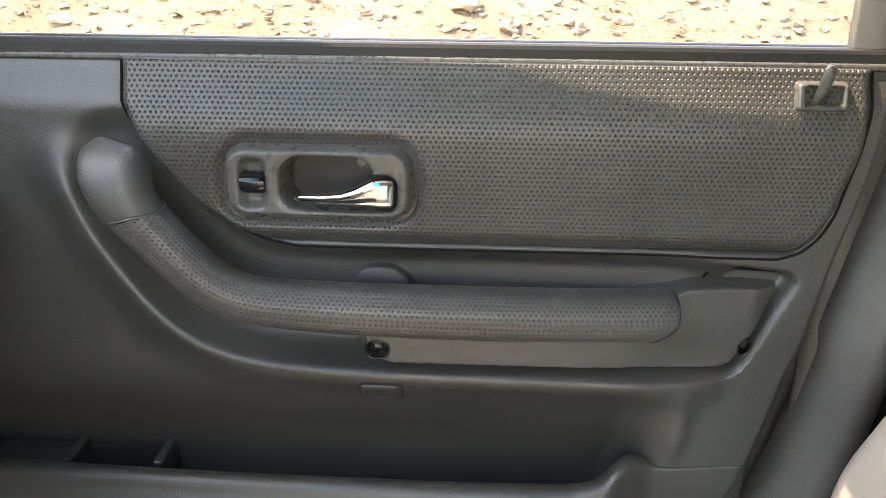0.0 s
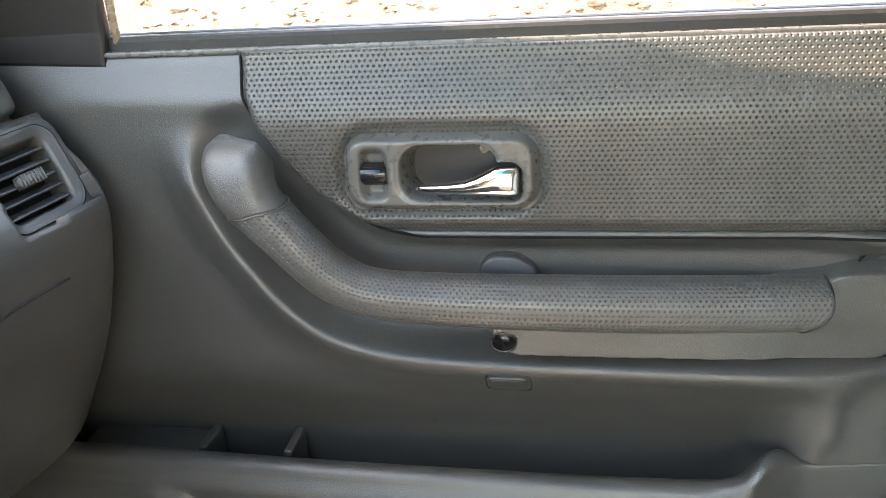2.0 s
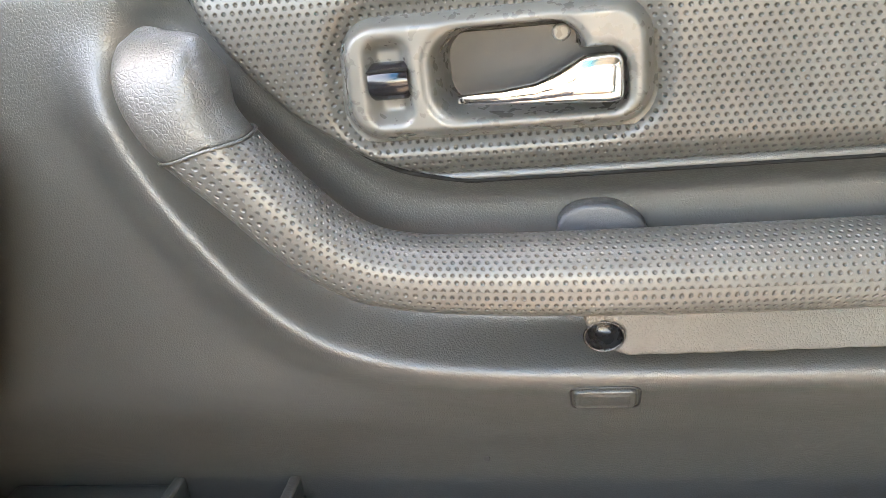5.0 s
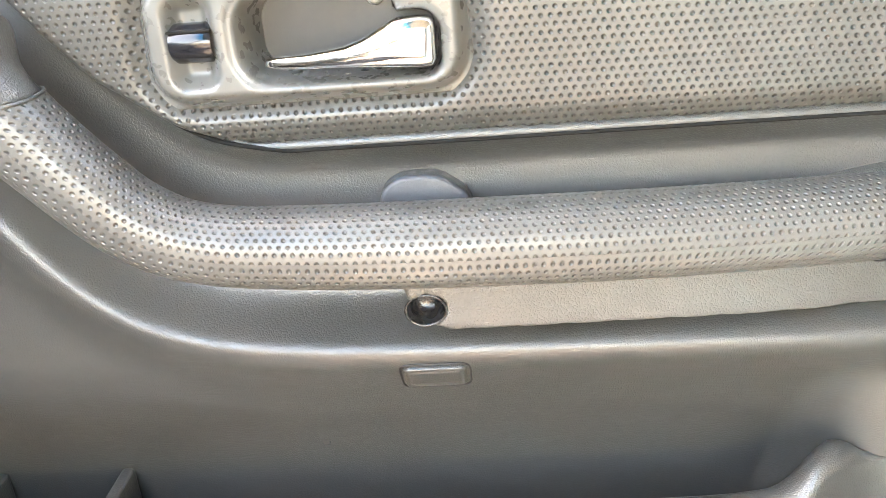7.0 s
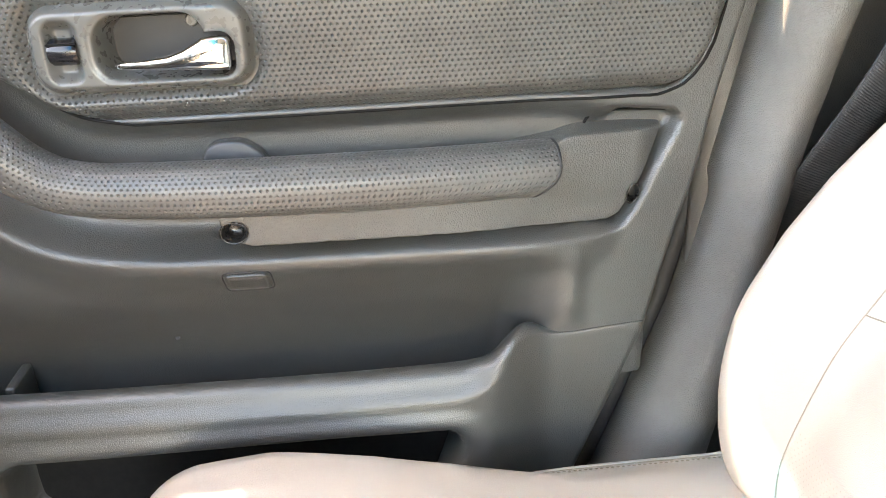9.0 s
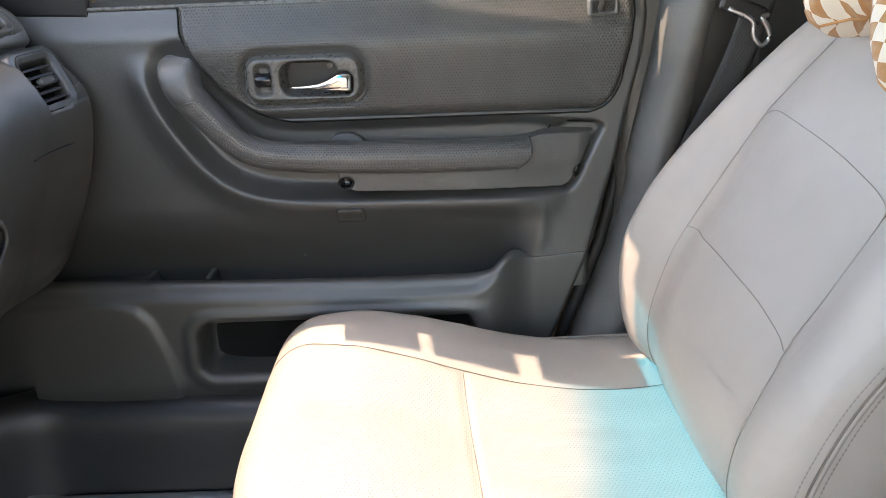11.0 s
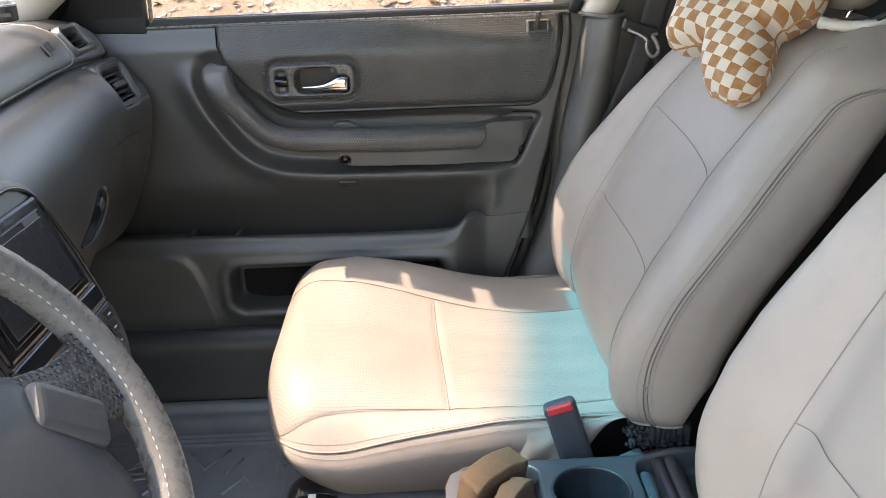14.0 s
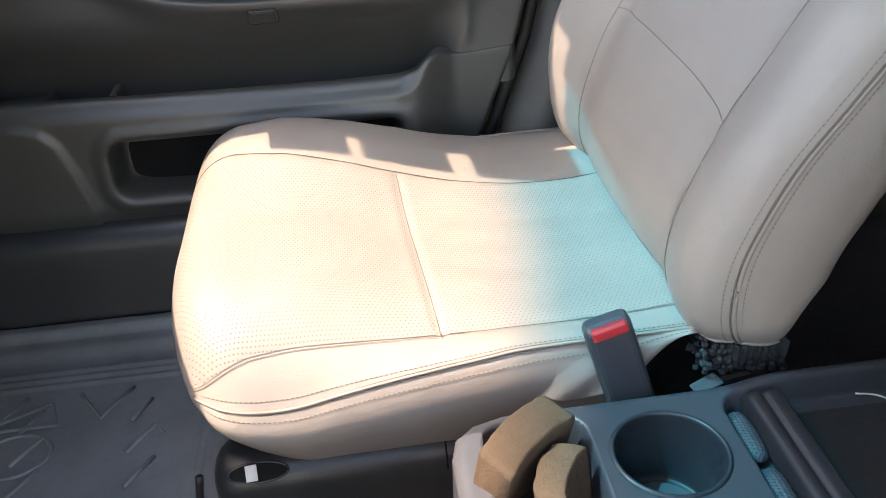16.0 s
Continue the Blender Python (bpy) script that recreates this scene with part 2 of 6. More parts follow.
def pillow_material():
    """Woven check of brown and cream squares, on the UV map."""
    m = bpy.data.materials.new("brown_cream_check_cloth")
    m.use_nodes = True
    nt = m.node_tree
    bs = nt.nodes["Principled BSDF"]
    bs.inputs["Roughness"].default_value = 0.85
    bs.inputs["Sheen Weight"].default_value = 0.2
    uv = nt.nodes.new("ShaderNodeUVMap")
    ck = node(nt, "ShaderNodeTexChecker", Scale=1 / 0.0188)
    ck.inputs["Color1"].default_value = (0.70, 0.62, 0.53, 1)
    ck.inputs["Color2"].default_value = (0.40, 0.18, 0.062, 1)
    nt.links.new(uv.outputs[0], ck.inputs["Vector"])
    no = node(nt, "ShaderNodeTexNoise", Scale=60.0, Detail=4.0)
    nt.links.new(uv.outputs[0], no.inputs["Vector"])
    col = mix_color(nt, smooth(nt, no.outputs["Fac"], 0.4, 0.75, 0, 0.3), ck.outputs["Color"], (0.55, 0.45, 0.34))
    nt.links.new(col, bs.inputs["Base Color"])
    wv = node(nt, "ShaderNodeTexNoise", Scale=900.0)
    nt.links.new(uv.outputs[0], wv.inputs["Vector"])
    bp = node(nt, "ShaderNodeBump", Strength=0.6, Distance=0.0006)
    nt.links.new(wv.outputs["Fac"], bp.inputs["Height"])
    nt.links.new(bp.outputs[0], bs.inputs["Normal"])
    return m


M["earth"], M["windscreen"], M["check"] = ground_material(), windscreen_material(), pillow_material()


# ---------------------------------------------------------------- mesh helpers
def thing(name, label, category, group="", kind="", at=(0, 0, 0)):
    ob = new(name)
    ob.location = at
    ob.empty_display_size = 0.05
    return tagged(ob, label, category, group, kind)


def link(name, me, material, parent=None, label="", smooth_shade=True):
    if material:
        me.materials.append(material)
    if smooth_shade:
        me.polygons.foreach_set("use_smooth", [True] * len(me.polygons))
    ob = new(name, me)
    if parent is not None:
        ob.parent = parent
        up, shift = parent, Vector((0, 0, 0))
        while up is not None:
            shift += up.location
            up = up.parent
        ob.location = -shift
    if label:
        ob["label"] = label
    return ob


def part(name, bm, material, parent=None, label="", smooth_shade=False):
    me = bpy.data.meshes.new(name)
    bm.to_mesh(me)
    bm.free()
    return link(name, me, material, parent, label, smooth_shade)


def sheet(name, f, us, vs, material, parent=None, label="", uv=None, loop_u=False, loop_v=False, thick=None, caps=False):
    """A surface through f(u, v). uv gives each point's pattern place in metres. thick: a vector by which a back face lies behind."""
    us, vs = list(us), list(vs)
    nu, nv = len(us), len(vs)
    pts = [tuple(f(u, v)) for u in us for v in vs]
    faces = []
    for i in range(nu if loop_u else nu - 1):
        for j in range(nv if loop_v else nv - 1):
            a, b = i * nv + j, ((i + 1) % nu) * nv + j
            c, d = ((i + 1) % nu) * nv + (j + 1) % nv, i * nv + (j + 1) % nv
            faces.append((a, b, c, d))
    uvs = [uv(u, v) for u in us for v in vs] if uv else None
    if thick:
        n0 = len(pts)
        pts += [(p[0] + thick[0], p[1] + thick[1], p[2] + thick[2]) for p in pts]
        if uvs:
            uvs += uvs
        faces += [tuple(n0 + k for k in reversed(q)) for q in faces]
        rim = [j for j in range(nv)] + [i * nv + nv - 1 for i in range(1, nu)]
        rim += [(nu - 1) * nv + j for j in range(nv - 2, -1, -1)] + [i * nv for i in range(nu - 2, 0, -1)]
        for a, b in zip(rim, rim[1:] + rim[:1]):
            faces.append((a, b, b + n0, a + n0))
    if caps and loop_v:
        faces.append(tuple(range(nv)))
        faces.append(tuple((nu - 1) * nv + j for j in reversed(range(nv))))
    me = bpy.data.meshes.new(name)
    me.from_pydata(pts, [], faces)
    if uvs:
        lay = me.uv_layers.new(name="UVMap")
        idx = np.empty(len(me.loops), dtype=np.int32)
        me.loops.foreach_get("vertex_index", idx)
        lay.data.foreach_set("uv", np.array(uvs, dtype=np.float32)[idx].ravel())
    me.validate()
    return link(name, me, material, parent, label)


def lin(a, b, n):
    return [a + (b - a) * i / (n - 1) for i in range(n)]


def table(x, rows):
    """Smooth interpolation in a short table of (x, value)."""
    if x <= rows[0][0]:
        return rows[0][1]
    for (x0, a), (x1, b) in zip(rows, rows[1:]):
        if x <= x1:
            return a + (b - a) * (x - x0) / (x1 - x0)
    return rows[-1][1]


def sstep(a, b, x):
    t = min(1.0, max(0.0, (x - a) / (b - a)))
    return t * t * (3 - 2 * t)


def curve_points(pts, n):
    """n points on a smooth curve through pts."""
    P = [Vector(p) for p in pts]
    P = [2 * P[0] - P[1]] + P + [2 * P[-1] - P[-2]]
    out = []
    m = len(P) - 3
    for k in range(n):
        t = k / (n - 1) * m
        i = min(int(t), m - 1)
        t -= i
        a, b, c, d = P[i:i + 4]
        out.append(0.5 * (2 * b + (c - a) * t + (2 * a - 5 * b + 4 * c - d) * t * t + (3 * b - a - 3 * c + d) * t ** 3))
    return out


def tube(name, pts, radius, material, parent=None, label="", sides=10, closed=False, flat=1.0):
    """A round or flattened tube along points."""
    P = [Vector(p) for p in pts]
    n = len(P)
    rad = radius if callable(radius) else (lambda k: radius)
    verts, faces = [], []
    up = Vector((0, 0, 1))
    for k, p in enumerate(P):
        a, b = P[(k - 1) % n if closed else max(k - 1, 0)], P[(k + 1) % n if closed else min(k + 1, n - 1)]
        t = (b - a).normalized()
        side = t.cross(up)
        if side.length < 0.05:
            side = t.cross(Vector((1, 0, 0)))
        side.normalize()
        top = side.cross(t).normalized()
        for j in range(sides):
            w = 2 * math.pi * j / sides
            verts.append(tuple(p + rad(k / max(1, n - 1)) * (math.cos(w) * side + flat * math.sin(w) * top)))
    for k in range(n if closed else n - 1):
        for j in range(sides):
            a, b = k * sides, ((k + 1) % n) * sides
            faces.append((a + j, a + (j + 1) % sides, b + (j + 1) % sides, b + j))
    if not closed:
        faces.append(tuple(reversed(range(sides))))
        faces.append(tuple((n - 1) * sides + j for j in range(sides)))
    me = bpy.data.meshes.new(name)
    me.from_pydata(verts, [], faces)
    return link(name, me, material, parent, label)


def box_bm(size, at=(0, 0, 0), bevel=0.004, seg=2, turn=None, taper=None):
    bm = bmesh.new()
    bmesh.ops.create_cube(bm, size=1.0)
    for v in bm.verts:
        v.co = Vector((v.co.x * size[0], v.co.y * size[1], v.co.z * size[2]))
        if taper and v.co.z > 0:
            v.co.x *= taper
            v.co.y *= taper
    if bevel:
        bmesh.ops.bevel(bm, geom=bm.edges[:], offset=bevel, segments=seg, affect="EDGES", profile=0.5)
    m = Matrix.Translation(at) @ (turn or Matrix.Identity(4))
    bmesh.ops.transform(bm, matrix=m, verts=bm.verts)
    return bm


def disc_bm(radius, depth, at=(0, 0, 0), turn=None, bevel=0.001, seg=28, radius2=None):
    bm = bmesh.new()
    bmesh.ops.create_cone(bm, cap_ends=True, segments=seg, radius1=radius, radius2=radius if radius2 is None else radius2, depth=depth)
    if bevel:
        rim = [e for e in bm.edges if abs(e.verts[0].co.z - e.verts[1].co.z) < 1e-6]
        bmesh.ops.bevel(bm, geom=rim, offset=bevel, segments=2, affect="EDGES", profile=0.5)
    bmesh.ops.transform(bm, matrix=Matrix.Translation(at) @ (turn or Matrix.Identity(4)), verts=bm.verts)
    return bm


def prism_bm(outline, back, bevel=0.0, seg=2):
    """A plate: the outline (3D points) and its copy moved by the vector back."""
    bm = bmesh.new()
    a = [bm.verts.new(p) for p in outline]
    b = [bm.verts.new(Vector(p) + Vector(back)) for p in outline]
    bm.faces.new(a)
    bm.faces.new(list(reversed(b)))
    n = len(a)
    front = []
    for i in range(n):
        bm.faces.new((a[i], b[i], b[(i + 1) % n], a[(i + 1) % n]))
    bmesh.ops.recalc_face_normals(bm, faces=bm.faces)
    bm.edges.ensure_lookup_table()
    if bevel:
        front = [e for e in bm.edges if all(v in a for v in e.verts)]
        bmesh.ops.bevel(bm, geom=front, offset=bevel, segments=seg, affect="EDGES", profile=0.5)
    return bm


def rrect_sdf(x, z, x0, x1, z0, z1, r):
    """Signed distance to a rounded rectangle; negative inside."""
    qx = abs(x - (x0 + x1) / 2) - (x1 - x0) / 2 + r
    qz = abs(z - (z0 + z1) / 2) - (z1 - z0) / 2 + r
    return math.hypot(max(qx, 0), max(qz, 0)) + min(max(qx, qz), 0) - r


def poly_sdf(x, z, poly):
    """Signed distance to a polygon; negative inside."""
    best, inside = 1e9, False
    n = len(poly)
    for i in range(n):
        (ax, az), (bx, bz) = poly[i], poly[(i + 1) % n]
        ex, ez, wx, wz = bx - ax, bz - az, x - ax, z - az
        t = max(0, min(1, (wx * ex + wz * ez) / (ex * ex + ez * ez)))
        best = min(best, math.hypot(wx - ex * t, wz - ez * t))
        if (az > z) != (bz > z) and x < ax + (z - az) / (bz - az) * ex:
            inside = not inside
    return -best if inside else best


def stitches(name, pts, material, parent, length=0.0036, gap=0.0022, radius=0.0006, normal=None):
    """A row of short raised threads along a line of points, as one mesh."""
    bm = bmesh.new()
    P = [Vector(p) for p in pts]
    total = sum((b - a).length for a, b in zip(P, P[1:]))
    s = 0.0
    seglen = [(b - a).length for a, b in zip(P, P[1:])]

    def at(d):
        i = 0
        while i < len(seglen) - 1 and d > seglen[i]:
            d -= seglen[i]
            i += 1
        return P[i].lerp(P[i + 1], min(1, d / max(1e-9, seglen[i])))
    while s + length < total:
        a, b = at(s), at(s + length)
        t = (b - a).normalized()
        sd = t.orthogonal().normalized()
        up = t.cross(sd)
        ring = []
        for p, r in ((a, radius * 0.5), (a.lerp(b, 0.5), radius), (b, radius * 0.5)):
            ring.append([bm.verts.new(p + r * (math.cos(w) * sd + math.sin(w) * up)) for w in (0, 1.571, 3.142, 4.712)])
        for q, r in zip(ring, ring[1:]):
            for j in range(4):
                bm.faces.new((q[j], q[(j + 1) % 4], r[(j + 1) % 4], r[j]))
        s += length + gap
    return part(name, bm, material, parent)


# ================================================================ ground outside
def ground_height(x, y):
    if y < 2.2:
        bank = 0.0
    else:
        bank = 1.9 * sstep(2.2, 7.5, y) + 0.5 * sstep(6, 16, y)
    rough = 0.0
    if -9 < x < 9 and 1.2 < y < 12:
        rough = 0.05 * noise.noise((x * 1.1, y * 1.1, 0)) + 0.02 * noise.noise((x * 5, y * 5, 3))
    return bank + rough


xs = sorted(set([-3000, -800, -200, -60, -25, -14] + lin(-9, 9, 110) + [14, 25, 60, 200, 800, 3000]))
ys = sorted(set([-3000, -800, -200, -60, -20, -8, -3, 0] + lin(1.2, 12, 90) + [16, 25, 60, 200, 800, 3000]))
tagged(sheet("ground", lambda x, y: (x, y, ground_height(x, y)), xs, ys, M["earth"]),
       "dry reddish earth bank strewn with small stones", "ground", kind="structure")


def stone_mesh(seed, r):
    rnd = random.Random(seed)
    bm = bmesh.new()
    bmesh.ops.create_icosphere(bm, subdivisions=2, radius=r)
    off = Vector((rnd.random() * 9, rnd.random() * 9, rnd.random() * 9))
    for v in bm.verts:
        n = v.co.normalized()
        k = 1 + 0.55 * noise.noise(n * 1.4 + off) + 0.25 * noise.noise(n * 3.5 + off)
        v.co = Vector((n.x * k * r * 1.25, n.y * k * r, n.z * k * r * 0.62))
    me = bpy.data.meshes.new("stone")
    bm.to_mesh(me)
    bm.free()
    return me


rnd = random.Random(5)
stone_kinds = [stone_mesh(k, 0.06) for k in range(7)]
for me in stone_kinds:
    me.materials.append(M["rock"])
dark_kind = stone_mesh(33, 0.06)
dark_kind.materials.append(M["dark_rock"])
for k in range(170):
    x, y = rnd.uniform(-4.2, 3.6), 2.4 + 6.0 * rnd.random() ** 0.9
    sc = 0.35 + 1.5 * rnd.random() ** 3
    if k % 9 == 0:
        sc *= 1.7
    ob = new("stone", dark_kind if k % 23 == 5 else stone_kinds[k % 7])
    ob.location = (x, y, ground_height(x, y) + 0.012 * sc)
    ob.rotation_euler = (rnd.uniform(-0.3, 0.3), rnd.uniform(-0.3, 0.3), rnd.uniform(0, 6.28))
    ob.scale = (sc, sc, sc)
    tagged(ob, "dark weathered stone on the earth bank" if k % 23 == 5 else "pale rough stone lying on the earth bank", "stone", "stones on the bank")

bm = bmesh.new()
for k in range(2600):
    x, y = rnd.uniform(-4.5, 4), 1.6 + 6.5 * rnd.random()
    z = ground_height(x, y) + 0.012
    a, s_, w = rnd.uniform(0, 6.28), rnd.uniform(0.012, 0.04), rnd.uniform(0.3, 0.6)
    d, e = Vector((math.cos(a), math.sin(a), rnd.uniform(-0.2, 0.45))) * s_, Vector((-math.sin(a), math.cos(a), rnd.uniform(-0.2, 0.4))) * s_ * w
    c = Vector((x, y, z))
    q = [bm.verts.new(c + v) for v in (-d, e * 0.9 + Vector((0, 0, 0.006)), d, -e)]
    bm.faces.new((q[0], q[1], q[2]))
    bm.faces.new((q[0], q[2], q[3]))
tagged(part("leaf_litter", bm, M["leaf"]), "brown dry leaves and chips scattered over the earth", "leaf litter", kind="stuff")

bm = bmesh.new()
for k in range(9000):
    x, y = rnd.uniform(-4.5, 4.0), 1.9 + 6.2 * rnd.random()
    r = 0.006 + 0.034 * rnd.random() ** 3
    c = Vector((x, y, ground_height(x, y) + r * 0.3))
    t = pose(0, 0, 0, rnd.uniform(0, 360), rnd.uniform(0, 360), rnd.uniform(0, 360)).to_3x3()
    v = [bm.verts.new(c + Vector(((t @ Vector(p)).x * 1.2, (t @ Vector(p)).y, (t @ Vector(p)).z * 0.7)) * r * rnd.uniform(0.7, 1.2))
         for p in ((1, 0, 0), (-1, 0, 0), (0, 1, 0), (0, -1, 0), (0, 0, 1), (0, 0, -1))]
    for f in ((0, 2, 4), (2, 1, 4), (1, 3, 4), (3, 0, 4), (2, 0, 5), (1, 2, 5), (3, 1, 5), (0, 3, 5)):
        bm.faces.new([v[q] for q in f])
tagged(part("gravel", bm, M["rock"]), "loose pale gravel over the earth bank", "gravel", kind="stuff")

# ================================================================ car shell
CY = -0.03   # the car's middle line


def shell_box(name, label, lo, hi, material, category="car body", bevel=0.01):
    size = [b - a for a, b in zip(lo, hi)]
    mid = [(a + b) / 2 for a, b in zip(lo, hi)]
    return tagged(part(name, box_bm(size, mid, bevel), material), label, category, kind="structure")


shell_box("floor", "black carpeted car floor", (-1.0, -0.90, 0.29), (1.75, 0.90, 0.345), M["carpet"], "floor", 0.004)
shell_box("firewall", "dark bulkhead under the dashboard", (-1.06, -0.86, 0.33), (-1.0, 0.86, 1.18), M["black"])
shell_box("rear_bulkhead", "dark rear of the cabin", (1.75, -0.86, 0.33), (1.80, 0.80, 1.64), M["carpet"])
shell_box("wall_rear_right", "dark rear door trim", (0.62, 0.86, 0.33), (1.80, 0.90, 1.68), M["panel"])
shell_box("wall_rear_left", "dark rear door trim behind the driver", (0.60, -0.94, 0.33), (1.80, -0.90, 1.68), M["panel"])
shell_box("wall_kick_right", "dark kick panel beside the footwell", (-1.02, 0.84, 0.33), (-0.64, 0.90, 1.21), M["panel"])
shell_box("wall_kick_left", "dark kick panel beside the driver's footwell", (-1.02, -0.94, 0.33), (-0.70, -0.88, 1.21), M["panel"])
shell_box("sill_right", "black door sill with scuff trim", (-0.95, 0.76, 0.30), (0.60, 0.92, 0.405), M["black"], "door sill")
shell_box("sill_left", "black door sill on the driver's side", (-0.95, -0.96, 0.30), (0.60, -0.86, 0.405), M["black"], "door sill")
def header_x(y):
    """Front edge of the roof, swept back towards the sides."""
    return -0.165 + 0.10 * (y - CY - 0.03) ** 2


tagged(sheet("ceiling", lambda u, v: (header_x(CY + v * 0.78) + 0.012 + (1.79 - header_x(CY + v * 0.78)) * u, CY + v * 0.80, 1.71 + 0.05 * (1 - v * v) - 0.02 * (u * 1.9 - 0.6) ** 2), lin(0, 1, 22), lin(-1, 1, 17),
             M["roof"], thick=(0, 0, 0.03)), "pale cloth headliner of the car roof", "ceiling", kind="structure")
tagged(sheet("bonnet", lambda u, v: (u, CY + v * 0.80, 1.14 - 0.05 * v * v - 0.10 * ((-u - 0.85) / 1.0) ** 2), lin(-1.9, -0.84, 14), lin(-1, 1, 13),
             M["paint"], thick=(0, 0, -0.03)), "champagne painted bonnet in front of the windscreen", "bonnet", kind="structure")


def wind(u, v):
    x, z = -0.82 + 0.67 * u, 1.19 + 0.475 * u
    half = 0.83 - 0.10 * u
    return (x - 0.05 * (1 - v * v) * 1.0, CY + v * half, z)


tagged(sheet("windscreen", wind, lin(0, 1.16, 14), lin(-1, 1, 15), M["windscreen"]), "clear windscreen with a blue-green shade band", "windscreen", kind="structure")


tagged(tube("header_rail", [Vector((header_x(y), y, 1.716)) for y in lin(-0.75, 0.70, 19)], 0.026, M["roof"]), "pale roof header above the windscreen", "roof header", kind="structure")


def pillar_sweep(name, label, pts, wid, material):
    ob = tube(name, curve_points(pts, 14), wid, material, None, sides=12)
    return tagged(ob, label, "pillar", kind="structure")


pillar_sweep("pillar_front_right", "pale grey trimmed windscreen pillar", [(-0.90, 0.83, 1.12), (-0.80, 0.80, 1.215), (-0.585, 0.772, 1.385), (-0.34, 0.750, 1.565), (-0.10, 0.780, 1.72)], lambda t: 0.050 + 0.006 * t, M["trim"])
pillar_sweep("pillar_front_left", "pale grey trimmed windscreen pillar", [(-0.90, -0.89, 1.12), (-0.80, -0.86, 1.20), (-0.585, -0.815, 1.345), (-0.32, -0.76, 1.55), (-0.10, -0.735, 1.68)], lambda t: 0.052 + 0.018 * t, M["trim"])
# Added, unseen strips: they cast the gapped shadow along the cushion's far edge.
edge = thing("added_shadow_strip", "added unseen black strips casting the shadow band on the cushion", "trim", kind="structure", at=(-0.31, 0.67, 1.55))
for xa, xb in ((-0.473, -0.397), (-0.384, -0.305), (-0.281, -0.172)):
    sheet("shadow_caster", lambda x, v: (x, 0.700 + table(x, [(-0.473, -0.040), (-0.313, -0.056), (-0.15, -0.090)]) + v, 1.19 + 0.709 * (x + 0.82) - 0.004), lin(xa, xb, 8), (0.0, 0.03, 0.06, 0.09), M["black"], edge, thick=(0, 0, 0.004))
pillar_sweep("rail_right", "pale roof rail over the side window", [(-0.20, 0.785, 1.70), (0.2, 0.765, 1.715), (1.0, 0.755, 1.715), (1.78, 0.74, 1.70)], 0.055, M["trim"])
pillar_sweep("rail_left", "pale roof rail over the side window", [(-0.20, -0.75, 1.66), (0.2, -0.735, 1.68), (1.0, -0.73, 1.68), (1.78, -0.72, 1.66)], 0.035, M["trim"])

# ================================================================ passenger door
door = thing("door_1", "closed front passenger door with charcoal trim and dimpled vinyl", "car door", kind="structure", at=(0, 0.86, 0.45))

CHANNEL = [(-0.372, 1.182), (-0.386, 1.160), (-0.388, 1.132), (-0.383, 1.105), (-0.371, 1.073), (-0.355, 1.042), (-0.335, 1.011), (-0.314, 0.982), (-0.291, 0.958), (-0.266, 0.939),
           (-0.236, 0.925), (-0.198, 0.915), (-0.147, 0.909), (-0.09, 0.906), (0.0, 0.904), (0.13, 0.902), (0.25, 0.901), (0.305, 0.905), (0.327, 0.922), (0.349, 0.970),
           (0.368, 1.008), (0.371, 1.021), (0.360, 1.032), (0.31, 1.038), (0.25, 1.054), (0.15, 1.056), (-0.10, 1.056), (-0.172, 1.060), (-0.200, 1.072), (-0.243, 1.112), (-0.288, 1.168), (-0.318, 1.192)]
REAR_EDGE = [(0.40, 0.19), (0.58, 0.272), (0.78, 0.352), (0.91, 0.384), (0.95, 0.396), (1.04, 0.413), (1.13, 0.434), (1.20, 0.442), (1.25, 0.445)]


CHANNEL = [(p.x, p.z) for p in curve_points([(x, 0, z) for x, z in CHANNEL] + [(-0.345, 0, 1.192)], 94)]


IN_L = [(1.0465, -0.10), (1.048, -0.145), (1.052, -0.180), (1.058, -0.200), (1.066, -0.216), (1.10, -0.262), (1.13, -0.287), (1.162, -0.309), (1.196, -0.321), (1.24, -0.323)]
IN_R = [(1.0465, 0.325), (1.048, 0.350), (1.052, 0.364), (1.060, 0.375), (1.075, 0.386), (1.093, 0.394), (1.159, 0.409), (1.204, 0.4135), (1.240, 0.4135)]


